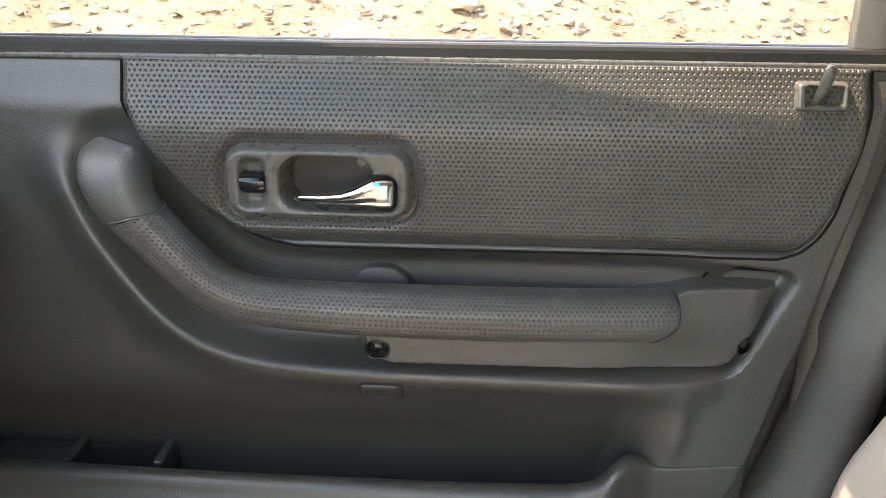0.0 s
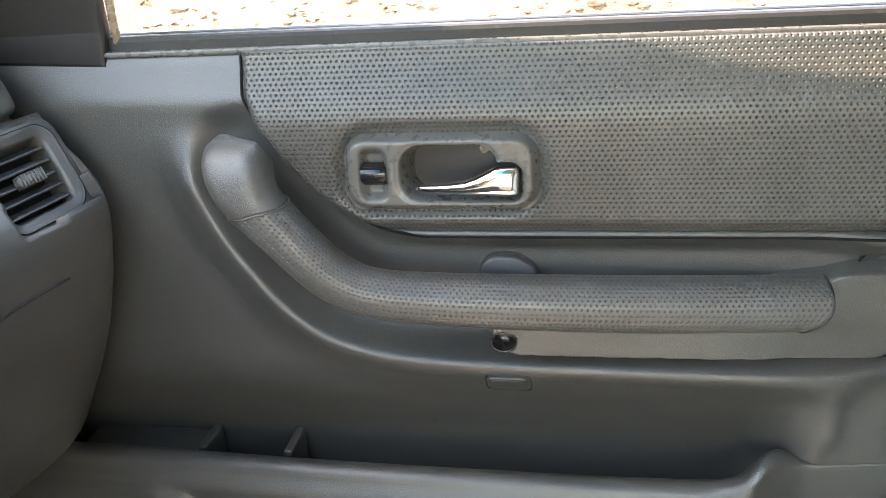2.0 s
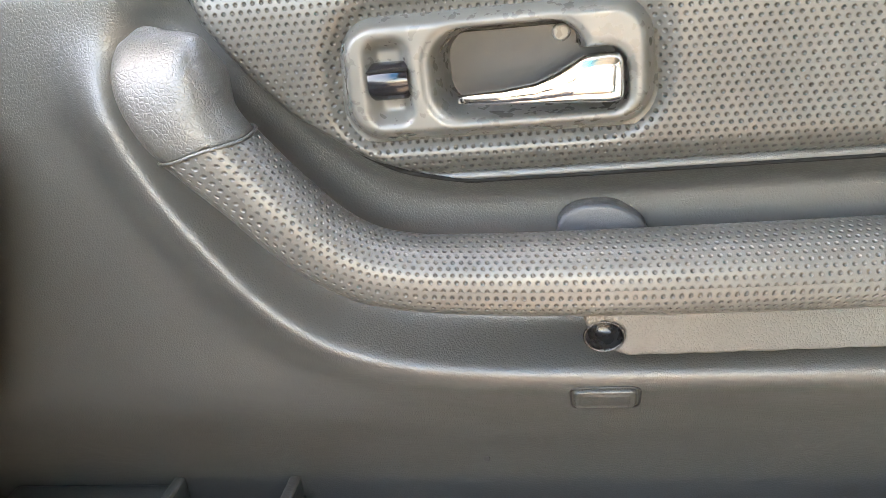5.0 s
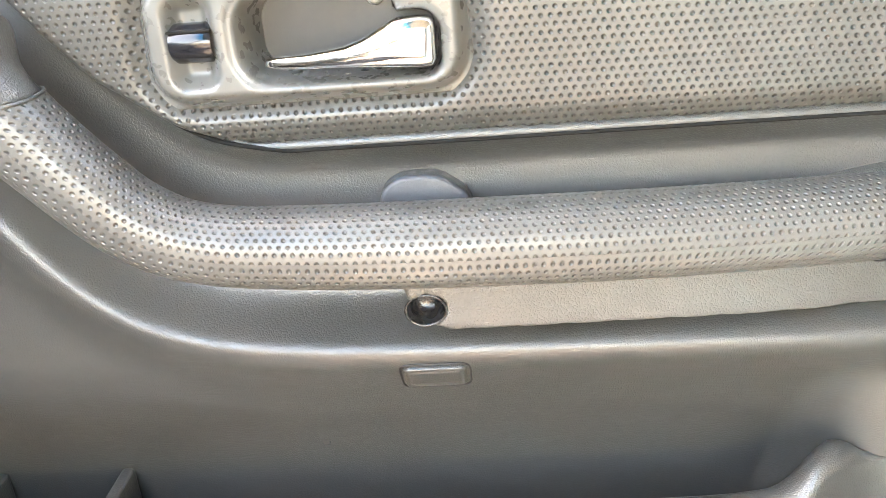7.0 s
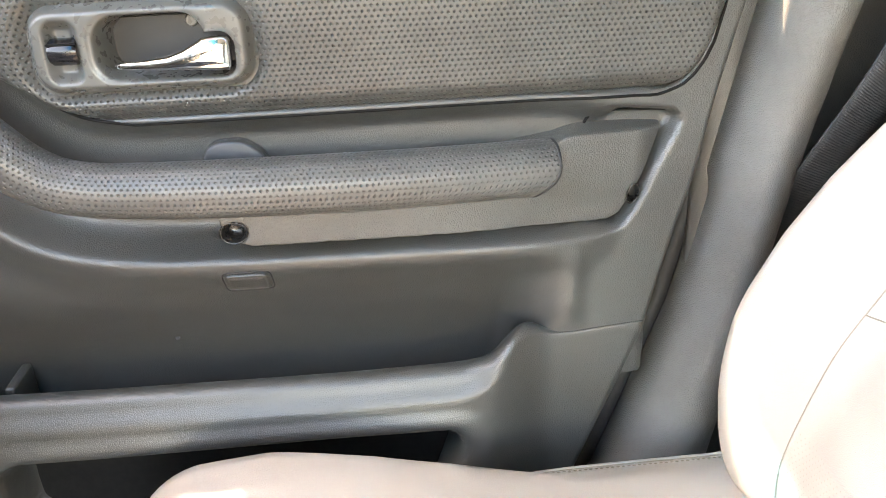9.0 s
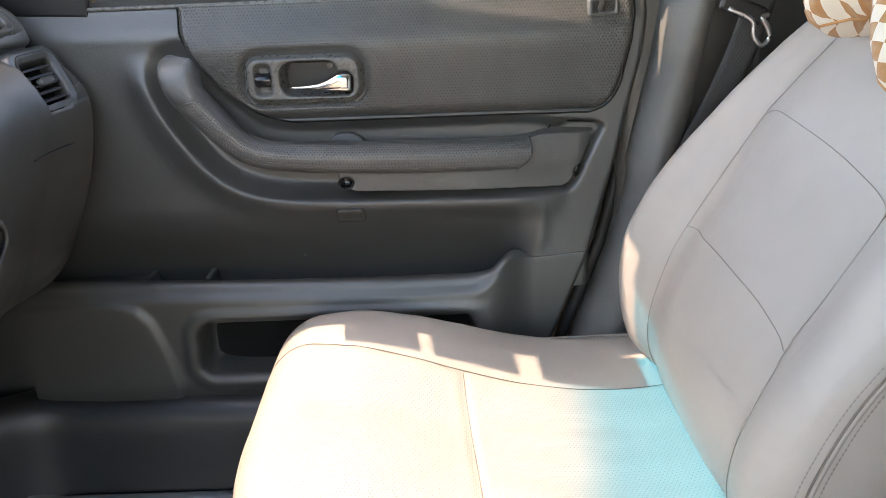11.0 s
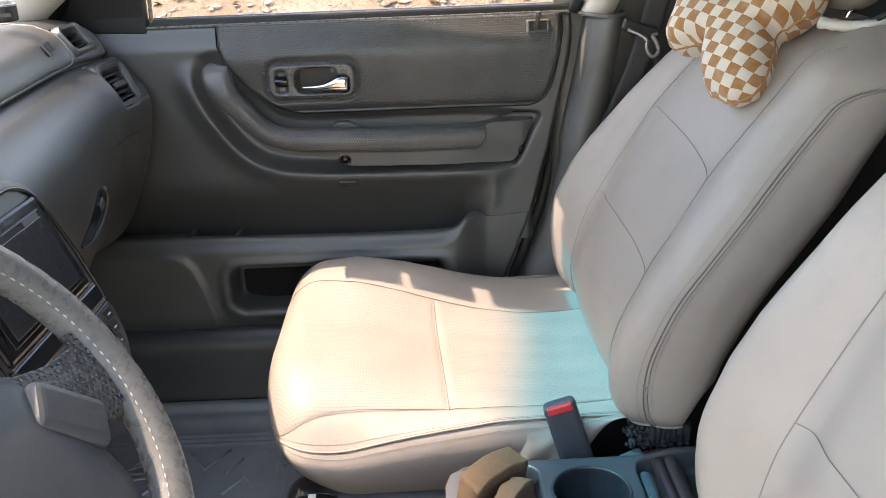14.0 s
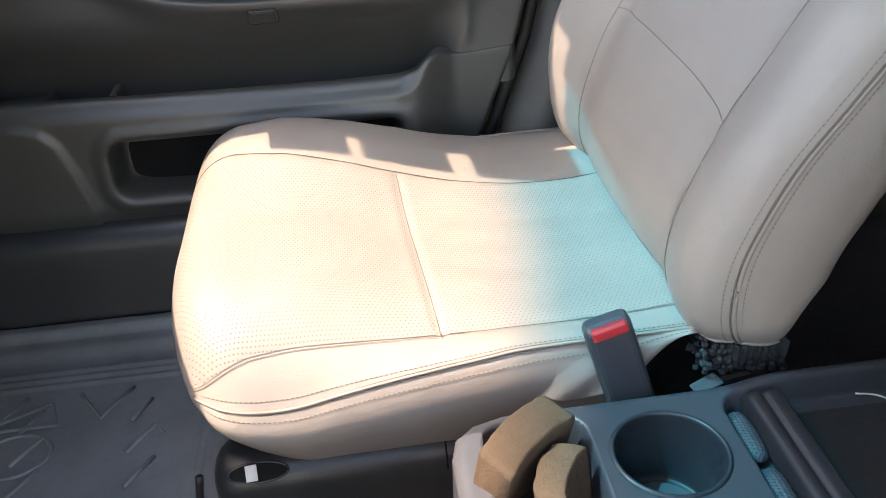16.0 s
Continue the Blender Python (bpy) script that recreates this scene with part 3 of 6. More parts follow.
def panel_depth(x, z):
    y = 0.832
    # the moulding sinks away towards the bin, with a rounded rear corner
    fade = 1 - sstep(0.195, 0.262, x + 0.5 * max(0, z - 0.862) + 0.12 * max(0, 0.84 - z))
    y += 0.066 * sstep(0.902, 0.740, z) * fade
    y -= 0.004 * math.exp(-((x + 0.12 * max(0, 0.84 - z) - 0.266) / 0.012) ** 2) * sstep(0.79, 0.83, z) * sstep(0.905, 0.87, z)
    d = poly_sdf(x, z, CHANNEL) if 0.84 < z < 1.21 and x < 0.42 else 0.2
    rear = sstep(0.28, 0.32, x)
    if d < 0:
        y += 0.022 * sstep(0.0, 0.032 - 0.022 * rear, -d) * (1 - 0.55 * sstep(1.05, 1.13, z) * sstep(-0.24, -0.30, x))
    if d < 0.09:
        w = (0.028 if d > 0 else 0.013) - 0.008 * rear
        y -= (0.017 - 0.014 * rear) * math.exp(-(d / w) ** 2) * sstep(1.175, 1.10, z) * max(sstep(1.0, 0.96, z), sstep(0.02, -0.02, x + 0.27 + 0.67 * (z - 1.04))) * (1 - 0.75 * sstep(0.20, 0.33, x))
    if z > 1.0465:
        e = min(x - table(z, IN_L), table(z, IN_R) - x, z - 1.0465)
        y += 0.028 * sstep(0.003, 0.010, e)
    # upper edge leans back to the window
    y += 0.018 * sstep(1.185, 1.245, z)
    y += 0.030 * sstep(0.012, 0.0, table(z, REAR_EDGE) - x)
    return y


def panel_x(u, z):
    return -0.66 + (table(z, REAR_EDGE) - 0.020 * sstep(0.80, 0.77, z) + 0.66) * u


sheet("trim_panel", lambda u, z: (panel_x(u, z), panel_depth(panel_x(u, z), z), z),
      lin(0, 1, 270), lin(0.66, 1.236, 170), M["panel"], door, thick=(0, 0.05, 0))

def insert_point(u, z):
    a, b = table(z, IN_L), table(z, IN_R)
    x = a + (b - a) * u
    y = 0.8155 + 0.020 * sstep(1.165, 1.245, z) + 0.009 * sstep(1.165, 1.05, z)
    e = min(x - a, b - x)
    y += 0.013 * (1 - min(1, max(0, e) / 0.012)) ** 2 + 0.022 * (1 - min(1, (z - 1.0465) / 0.030)) ** 2.2
    d = rrect_sdf(x, z, -0.222, -0.028, 1.080, 1.160, 0.03)
    y += 0.009 * (1 - sstep(0.0, 0.013, d)) + 0.060 * sstep(-0.004, -0.010, d)
    return (x, y, z)


zin = [1.0465 + 0.01 * (k / 12) ** 1.5 for k in range(13)] + lin(1.06, 1.2375, 60)
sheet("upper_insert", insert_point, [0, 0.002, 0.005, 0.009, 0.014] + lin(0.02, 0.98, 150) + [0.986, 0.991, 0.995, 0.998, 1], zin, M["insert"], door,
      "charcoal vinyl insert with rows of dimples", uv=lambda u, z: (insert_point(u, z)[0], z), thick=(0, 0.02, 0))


joint = [(table(z, IN_L) - 0.0012, z) for z in lin(1.234, 1.052, 40)] + [(x, 1.0452) for x in lin(-0.150, 0.345, 30)] + [(table(z, IN_R) + 0.0012, z) for z in lin(1.052, 1.234, 36)]
tube("insert_joint", [(p.x, panel_depth(p.x, p.z) - 0.0006, p.z) for p in curve_points([(x, 0, z) for x, z in joint], 240)], 0.0015, M["hollow"], door, "dark joint round the vinyl insert", sides=6)


def bezel_depth(x, z):
    y = 0.812
    d = rrect_sdf(x, z, -0.2225, -0.0275, 1.0800, 1.1595, 0.026)
    y += 0.016 * sstep(-0.010, 0.0015, d) ** 1.3
    c = min(rrect_sdf(x, z, -0.164, -0.070, 1.093, 1.146, 0.020), rrect_sdf(x, z, -0.135, -0.046, 1.092, 1.128, 0.011))
    soft = 0.004 + 0.012 * sstep(-0.135, -0.165, x)
    y += 0.044 * sstep(0.003, -soft, c) + 0.0015 * math.exp(-((c - 0.003) / 0.002) ** 2)
    k = rrect_sdf(x, z, -0.2045, -0.1755, 1.092, 1.146, 0.010)
    y += 0.011 * sstep(0.002, -0.009, k)
    return y


sheet("handle_bezel", lambda x, z: (x, bezel_depth(x, z), z), lin(-0.224, -0.026, 156), lin(1.0785, 1.161, 68), M["bezel"], door,
      "satin grey oblong bezel round the inner door handle", thick=(0, 0.01, 0))
part("cup_liner", prism_bm([(-0.160 + 0.0, 0.8490, 1.098), (-0.05, 0.8490, 1.098), (-0.05, 0.8490, 1.124), (-0.074, 0.8490, 1.128), (-0.074, 0.8490, 1.141), (-0.160, 0.8490, 1.141)], (0, 0.004, 0)), M["black"], door, "black hollow behind the lever")

# chrome lever: thin blade that swells into a block
LEV = [(-0.148, 1.1045, 0.0022, 0.003), (-0.140, 1.1045, 0.0035, 0.005), (-0.120, 1.1045, 0.0045, 0.007), (-0.100, 1.1055, 0.0062, 0.009), (-0.088, 1.1075, 0.0088, 0.010),
       (-0.078, 1.1098, 0.0118, 0.011), (-0.070, 1.1115, 0.0140, 0.011), (-0.056, 1.1115, 0.0148, 0.011), (-0.050, 1.1112, 0.0142, 0.010), (-0.0475, 1.1110, 0.011, 0.006)]


def lever_point(k, w):
    x, z, h, d = LEV[k]
    c, s_ = math.cos(w), math.sin(w)
    sg = lambda v: math.copysign(abs(v) ** 0.6, v)
    return (x, 0.815 - d * sg(c) * 0.9, z + h * sg(s_))


sheet("door_lever", lever_point, range(len(LEV)), [2 * math.pi * k / 24 for k in range(24)], M["chrome"], door, "bright chrome door release lever", loop_v=True, caps=True)
sheet("lock_switch", lambda u, w: (-0.190 + 0.0125 * u, 0.8205 - (0.0125 - 0.0015 * u * u) * math.cos(w), 1.119 + (0.0118 - 0.002 * sstep(0.8, 1.0, abs(u))) * math.sin(w)), lin(-1, 1, 13), lin(-math.pi / 2, math.pi / 2, 21), M["gloss"], door, "glossy black barrel-shaped lock rocker")
part("switch_groove", box_bm((0.026, 0.004, 0.0016), (-0.190, 0.8115, 1.1265), 0.0006, 1), M["hollow"], door)
part("screw", disc_bm(0.0058, 0.006, (-0.083, 0.845, 1.1365), pose(0, 0, 0, 90, 0, 0), 0.0015), M["bezel"], door, "cross-head screw in the handle hollow")

# lock pin and its frame
def pin_depth(x, z):
    y = 0.8225 + 0.016 * sstep(1.17, 1.245, z) - 0.012
    y += 0.012 * sstep(-0.004, 0.001, rrect_sdf(x, z, 0.336, 0.388, 1.199, 1.228, 0.005))
    y += 0.016 * sstep(0.0, -0.004, rrect_sdf(x, z, 0.344, 0.382, 1.204, 1.224, 0.003))
    return y


sheet("lock_bezel", lambda x, z: (x, pin_depth(x, z), z), lin(0.335, 0.389, 46), lin(1.198, 1.229, 28), M["bezel"], door, "grey frame round the lock pin", thick=(0, 0.01, 0))
tube("lock_pin", [(0.357, 0.830, 1.203), (0.359, 0.822, 1.218), (0.361, 0.816, 1.232), (0.3615, 0.814, 1.240), (0.362, 0.8135, 1.244)],
     lambda t: 0.0048 if t < 0.5 else (0.0058 if t < 0.97 else 0.004), M["bezel"], door, "black lock pin standing up")

# grab handle and arm rest
ARM = [(-0.3180, 0.800, 1.1540, 0.015, 0.009), (-0.3185, 0.796, 1.1515, 0.0255, 0.018), (-0.3180, 0.790, 1.144, 0.0295, 0.025), (-0.3150, 0.783, 1.130, 0.0300, 0.028), (-0.3080, 0.779, 1.112, 0.0285, 0.028),
       (-0.2960, 0.778, 1.0950, 0.0250, 0.027), (-0.277, 0.780, 1.071, 0.0230, 0.026), (-0.257, 0.782, 1.047, 0.0224, 0.026), (-0.237, 0.785, 1.0255, 0.0220, 0.026), (-0.213, 0.788, 1.0095, 0.0220, 0.026), (-0.184, 0.791, 1.0008, 0.0222, 0.026),
       (-0.150, 0.795, 0.9960, 0.0230, 0.027), (-0.100, 0.799, 0.9920, 0.0240, 0.028), (-0.020, 0.806, 0.9875, 0.0250, 0.029), (0.107, 0.818, 0.9820, 0.0258, 0.029), (0.243, 0.830, 0.9800, 0.0256, 0.028)]
_p = curve_points([a[:3] for a in ARM], 121)
_r = curve_points([(a[3], a[4], 0) for a in ARM], 121)
_s = [0.0]
for a, b in zip(_p, _p[1:]):
    _s.append(_s[-1] + (b - a).length)


def arm_point(k, w):
    if k != int(k):
        f = k - int(k)
        return arm_point(int(k), w).lerp(arm_point(min(120, int(k) + 1), w), f)
    k = int(k)
    p, (hw, hd, _) = _p[k], _r[k]
    t = (_p[min(k + 1, 120)] - _p[max(k - 1, 0)]).normalized()
    flat = Vector((t.x, 0, t.z))
    side = Vector((-flat.z, 0, flat.x)).normalized() if flat.length > 0.2 else Vector((0.3, 0, 1)).normalized()
    front = t.cross(side).normalized()
    if front.y > 0:
        front = -front
    c, s_ = math.cos(w), math.sin(w)
    e = 0.46 + 0.36 * sstep(18, 40, k)
    sg = lambda v: math.copysign(abs(v) ** e, v)
    return p + side * hw * sg(s_) + front * hd * sg(c)


ring = [2 * math.pi * k / 32 for k in range(32)]
SEAM = 40


def seam_k(w):
    return SEAM - 1 + 4.0 * math.sin(w)


sheet("pull_cap", lambda k, w: arm_point(k if k < 20 else 20 + (k - 20) * (seam_k(w) - 20) / (SEAM - 20), w), range(0, SEAM + 1), ring, M["leather"], door, "grained vinyl cap of the pull handle", loop_v=True, caps=True)


def grip_point(k, w):
    k = k if k > 60 else 60 - (60 - k) * (60 - seam_k(w)) / (60 - SEAM)
    q = arm_point(k, w)
    c = _p[int(k)]
    return q + (q - c).normalized() * 0.0012


def grip_end(k, w):
    # the sleeve ends in a slant with a rounded lower corner
    kk = min(k, 120)
    q = grip_point(kk, w)
    s_ = math.sin(w)
    f = sstep(100, 120, kk)
    q.x -= 0.022 * f * sstep(0.2, -1.0, s_)
    return q


ring2 = [2 * math.pi * k / 44 for k in range(45)]
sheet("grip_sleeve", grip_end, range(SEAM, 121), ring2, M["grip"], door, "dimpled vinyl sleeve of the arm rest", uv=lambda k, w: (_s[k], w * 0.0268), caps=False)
tube("seam", [grip_point(SEAM, w) for w in ring], 0.0012, M["panel"], door, closed=True, sides=6)
tube("seam", [grip_end(120, w) for w in ring], 0.0014, M["black"], door, closed=True, sides=6)


ARM_OUT = [(-0.085, 0.985), (-0.085, 0.966), (-0.080, 0.948), (-0.069, 0.934), (-0.052, 0.9265), (0.0, 0.9235), (0.131, 0.917), (0.272, 0.912), (0.302, 0.912), (0.317, 0.919), (0.326, 0.933),
           (0.342, 0.965), (0.355, 0.998), (0.360, 1.013), (0.354, 1.023), (0.280, 1.026), (0.264, 1.019), (0.246, 1.012), (0.20, 1.005), (0.16, 0.985), (0.0, 0.980)]


def arm_depth(x, z):
    y = 0.797 + 0.100 * (x + 0.06)
    d = poly_sdf(x, z, ARM_OUT)
    y += 0.080 * sstep(-0.0065, 0.003, d) - 0.003
    f = sstep(0.17, 0.235, x)
    y += f * 0.038 * sstep(1.010, 1.0205, z) + (1 - f) * 0.026 * sstep(0.967, 0.982, z) + f * 0.005 * sstep(0.975, 0.925, z)
    y += 0.010 * sstep(0.325, 0.362, x) * f
    h = math.hypot((x + 0.0655) / 1.25, z - 0.9475)
    y += 0.030 * sstep(0.0108, 0.0082, h)
    y += 0.022 * sstep(0.0108, 0.0075, math.hypot((x - 0.3265 - 0.30 * (z - 0.944)) / 0.60, z - 0.944))
    return y


sheet("arm_rest", lambda x, z: (x, arm_depth(x, z), z), lin(-0.090, 0.365, 240), lin(0.906, 1.031, 76), M["leather"], door, "grained vinyl arm rest body with screw recesses", thick=(0, 0.012, 0))
SCREW = [(0.0112, 0.0), (0.0104, -0.0008), (0.0096, 0.0012), (0.0090, 0.006), (0.0080, 0.015), (0.0045, 0.0175), (0.0, 0.0175)]
for c, m_, sq in (((-0.0655, 0.7940, 0.9475), pose(0, 0, 0, 0, 0, 0), 1.22), ((0.3265, 0.8345, 0.944), pose(0, 0, 0, 0, 16, 0), 0.58)):
    sheet("screw_recess", lambda k, w: Vector(c) + (m_ @ Vector((SCREW[k][0] * math.cos(w) * sq, SCREW[k][1], SCREW[k][0] * math.sin(w)))), range(7), [2 * math.pi * k / 36 for k in range(36)], M["well"], door, "dark round screw recess in the arm rest", loop_v=True)
tube("recess_rim", curve_points([(0.277, 0.851, 1.008), (0.279, 0.851, 1.018), (0.286, 0.851, 1.0245), (0.300, 0.851, 1.0275), (0.330, 0.851, 1.0265), (0.356, 0.851, 1.0250), (0.368, 0.850, 1.020), (0.370, 0.849, 1.006), (0.360, 0.846, 0.986)], 40), 0.0014, M["hollow"], door, "dark joint round the arm rest end", sides=6)
part("switch_tab", prism_bm(curve_points([(-0.094, 0.838, 0.998), (-0.092, 0.838, 1.010), (-0.086, 0.838, 1.018), (-0.074, 0.838, 1.0225), (-0.055, 0.838, 1.022), (-0.044, 0.838, 1.016), (-0.036, 0.838, 1.009), (-0.031, 0.838, 0.998)], 30), (0, 0.02, 0), 0.003, 3), M["hub"], door, "small rounded tab behind the arm rest", True)


def clip_depth(x, z):
    d = rrect_sdf(x, z, -0.0890, -0.0425, 0.8670, 0.8950, 0.006)
    return panel_depth(x, z) - 0.0045 + 0.0065 * sstep(-0.0030, 0.0005, d) + 0.0012 * math.exp(-((d + 0.0050) / 0.0012) ** 2)


sheet("clip_cover", lambda x, z: (x, clip_depth(x, z), z), lin(-0.0900, -0.0415, 46), lin(0.8660, 0.8960, 30), M["panel"], door, "small rectangular blanking cover", thick=(0, 0.008, 0))


# Gap shadow round the cover, drawn as a thin black tube.
gap = [(-0.0653 + math.copysign(abs(math.cos(w)) ** 0.3, math.cos(w)) * 0.0243, 0.8810 + math.copysign(abs(math.sin(w)) ** 0.3, math.sin(w)) * 0.0148) for w in lin(0, 2 * math.pi, 61)[:-1]]
tube("clip_gap_shade", [(x, panel_depth(x, z) - 0.0003, z) for x, z in gap], 0.0008, M["black"], door, closed=True, sides=6)
# lower moulding with the bin, loudspeaker cover and lower recess
LIP = [(p.x, p.z) for p in curve_points([(-0.70, 0, 0.779), (-0.50, 0, 0.775), (-0.26, 0, 0.768), (0.0, 0, 0.765), (0.110, 0, 0.766), (0.150, 0, 0.767), (0.168, 0, 0.770), (0.182, 0, 0.777), (0.192, 0, 0.789), (0.202, 0, 0.799), (0.215, 0, 0.8035), (0.229, 0, 0.800), (0.244, 0, 0.793), (0.266, 0, 0.7915), (0.316, 0, 0.796), (0.40, 0, 0.803)], 140)]


def lip(x):
    return table(x, LIP)


def lower_depth(x, z):
    y = 0.797 + 0.033 * sstep(0.165, 0.250, x)
    sp = poly_sdf(x, z, [(-0.70, 0.741), (-0.49, 0.741), (-0.452, 0.731), (-0.429, 0.706), (-0.409, 0.650), (-0.393, 0.575), (-0.40, 0.51), (-0.70, 0.51)])
    y += -0.008 * sstep(0.004, -0.005, sp)
    rc = rrect_sdf(x, z, -0.352, 0.150 + (0.7 - z) * -0.35, 0.590, 0.701, 0.034)
    y += 0.068 * sstep(0.005, -0.012 - 0.014 * sstep(0.62, 0.59, z), rc)
    rim = rrect_sdf(x, z, -0.378, 0.180, 0.568, 0.722, 0.05)
    y -= 0.006 * sstep(0.008, -0.010, rim)
    y += 0.02 * sstep(0.58, 0.50, z)
    return y


def lip_lean(x):
    """The top of the bin's face leans back."""
    return 0.012 * sstep(0.20, 0.15, x)


def lower_point(u, k):
    # k runs up the face, over the rounded lip and down inside
    zt = -0.66 + (table(0.79, REAR_EDGE) + 0.66) * u
    top = lip(zt)
    if k < 60:
        z = 0.46 + (top - 0.012 * (1 - 0.8 * sstep(0.215, 0.255, zt)) - 0.46) * k / 59
        x = -0.66 + (table(z, REAR_EDGE) - 0.003 + 0.66) * u
        return (x, lower_depth(x, z) + 0.03 * sstep(0.012, 0, table(z, REAR_EDGE) - x) + lip_lean(x) * sstep(top - 0.034, top - 0.008, z), z)
    x = -0.66 + (table(top, REAR_EDGE) - 0.003 + 0.66) * u
    y0 = lower_depth(x, top - 0.012) + 0.03 * sstep(0.012, 0, table(top, REAR_EDGE) - x) + lip_lean(x) * sstep(-0.034, -0.008, -0.012)
    tight = 1 - 0.8 * sstep(0.215, 0.255, x)
    if k < 68:
        w = (k - 59) / 9 * math.pi
        return (x, y0 + 0.015 * tight * (1 - math.cos(w)) ** 0.9, top - 0.012 * tight + 0.012 * tight * math.sin(w) ** 0.8)
    return (x, y0 + 0.028 * tight, top - 0.012 * tight - 0.008 * (k - 67))


sheet("bin_moulding", lower_point, lin(0, 1, 190), range(76), M["panel"], door, "lower door moulding with a long storage bin")
# The deep pocket's shade, put in as a black sheet across its back.
shade_outline = [Vector((-0.101 + math.copysign(abs(math.cos(a)) ** 0.35, math.cos(a)) * 0.232, 0.846, 0.648 + math.copysign(abs(math.sin(a)) ** 0.35, math.sin(a)) * 0.044)) for a in [2 * math.pi * k / 64 for k in range(64)]]
part("pocket_shade", prism_bm(shade_outline, (0, 0.006, 0)), M["hollow"], door, "black sheet standing for the shade inside the lower door pocket")
part("bin_floor", box_bm((0.86, 0.085, 0.006), (-0.22, 0.862, 0.692), 0.001, 1), M["panel"], door)
for x in (-0.444, -0.335):
    part("bin_rib", box_bm((0.011, 0.052, 0.070), (x, 0.868, 0.733), 0.003, 3), M["panel"], door, "upright divider rib in the bin")
part("scuff", disc_bm(0.0028, 0.0012, (-0.162, panel_depth(-0.162, 0.792) - 0.0004, 0.792), pose(0, 0, 0, 90, 0, 0), 0.0004, 12), M["silver"], door, "pale scuff mark on the moulding")
part("bin_tray", box_bm((0.16, 0.06, 0.012), (-0.530, 0.866, 0.752), 0.003, 2), M["panel"], door)

# window seal, glass channel, mirror sail and frame
part("window_seal", box_bm((1.10, 0.022, 0.020), (-0.11, 0.866, 1.245), 0.005, 2), M["rubber"], door, "black rubber seal along the window opening")
part("seal_lip", box_bm((1.10, 0.010, 0.006), (-0.11, 0.851, 1.2385), 0.002, 2), M["bezel"], door, "thin satin strip under the window seal")
part("outer_seal", box_bm((1.10, 0.016, 0.014), (-0.11, 0.886, 1.249), 0.004, 2), M["black"], door)
part("outer_skin", box_bm((1.12, 0.03, 0.72), (-0.11, 0.940, 0.885), 0.012, 2), M["paint"], door, "champagne painted outer door skin")
part("mirror_sail", prism_bm([(-0.66, 0.845, 1.235), (-0.470, 0.845, 1.226), (-0.466, 0.842, 1.262), (-0.445, 0.800, 1.44), (-0.50, 0.79, 1.47), (-0.645, 0.842, 1.262)], (0, 0.018, 0), 0.004), M["black"], door, "black triangular mirror mount cover")
tube("glass_channel", [(-0.462, 0.862, 1.235), (-0.447, 0.838, 1.36), (-0.436, 0.812, 1.46)], 0.0045, M["paint"], door, "champagne painted window channel")
tube("window_frame", curve_points([(-0.46, 0.85, 1.42), (-0.38, 0.80, 1.55), (-0.26, 0.775, 1.635), (0.0, 0.765, 1.675), (0.30, 0.755, 1.675), (0.46, 0.75, 1.62), (0.495, 0.76, 1.50), (0.470, 0.80, 1.36), (0.440, 0.845, 1.24)], 48),
     0.013, M["black"], door, "black door window frame")
tube("door_gasket", [(0.448, 0.878, 1.24), (0.445, 0.888, 1.13), (0.412, 0.888, 0.95), (0.378, 0.888, 0.80), (0.298, 0.888, 0.58), (0.21, 0.888, 0.42)], 0.011, M["rubber"], door, "black rubber door gasket")

# Unseen visor, added and sized to keep sun off the centre pillar.
fr = curve_points([(-0.60, 0.865, 1.29), (-0.50, 0.840, 1.40), (-0.38, 0.80, 1.535), (-0.26, 0.765, 1.625), (0.0, 0.745, 1.668), (0.30, 0.740, 1.668), (0.47, 0.745, 1.62)], 40)
sheet("sun_block_visor", lambda k, v: fr[k] + Vector((0.0, 0.010 + 0.088 * v, -0.047 * v * v)), range(40), lin(0, 1, 8), M["gloss"], door, "added unseen visor keeping the sun off the centre pillar", thick=(0, 0, 0.004))

pil = curve_points([(-0.80, 0.82, 1.19), (-0.585, 0.78, 1.36), (-0.32, 0.74, 1.555), (-0.10, 0.765, 1.69)], 24)
dfr = curve_points([(-0.66, 0.862, 1.235), (-0.50, 0.845, 1.40), (-0.38, 0.80, 1.535), (-0.26, 0.775, 1.625), (0.0, 0.765, 1.69)], 24)
tagged(sheet("trim_door_surround", lambda k, v: pil[k].lerp(dfr[k], v), range(24), lin(0, 1, 6), M["black"], None, thick=(0, 0.012, 0.004)), "black surround between pillar and door frame", "trim", kind="structure")

# ================================================================ centre pillar and belt
pillar = thing("pillar_centre", "grey lower and pale upper centre pillar trim", "pillar", kind="structure", at=(0.5, 0.85, 0.4))


def bp_point(z, v):
    a = table(z, [(0.35, 0.20), (0.42, 0.225), (0.60, 0.310), (0.78, 0.372), (0.93, 0.408), (0.955, 0.403), (1.0, 0.412), (1.13, 0.438), (1.236, 0.453)])
    a += 0.010
    b = table(z, [(0.35, 0.36), (0.60, 0.44), (0.80, 0.475), (0.93, 0.495), (1.04, 0.520), (1.236, 0.545)])
    x = a + (b - a) * v
    bulge = math.sin(math.pi * min(1, v * 1.0)) ** 0.5
    y = 0.868 - 0.068 * bulge - 0.045 * sstep(1.0, 1.236, z) * bulge + 0.02 * sstep(0.95, 0.85, z) * (1 - v)
    return (x, y, z)


sheet("lower_trim", bp_point, lin(0.36, 1.236, 60), lin(0, 1, 22), M["pillar"], pillar, "dark grey lower pillar cover", thick=(0.01, 0.03, 0))
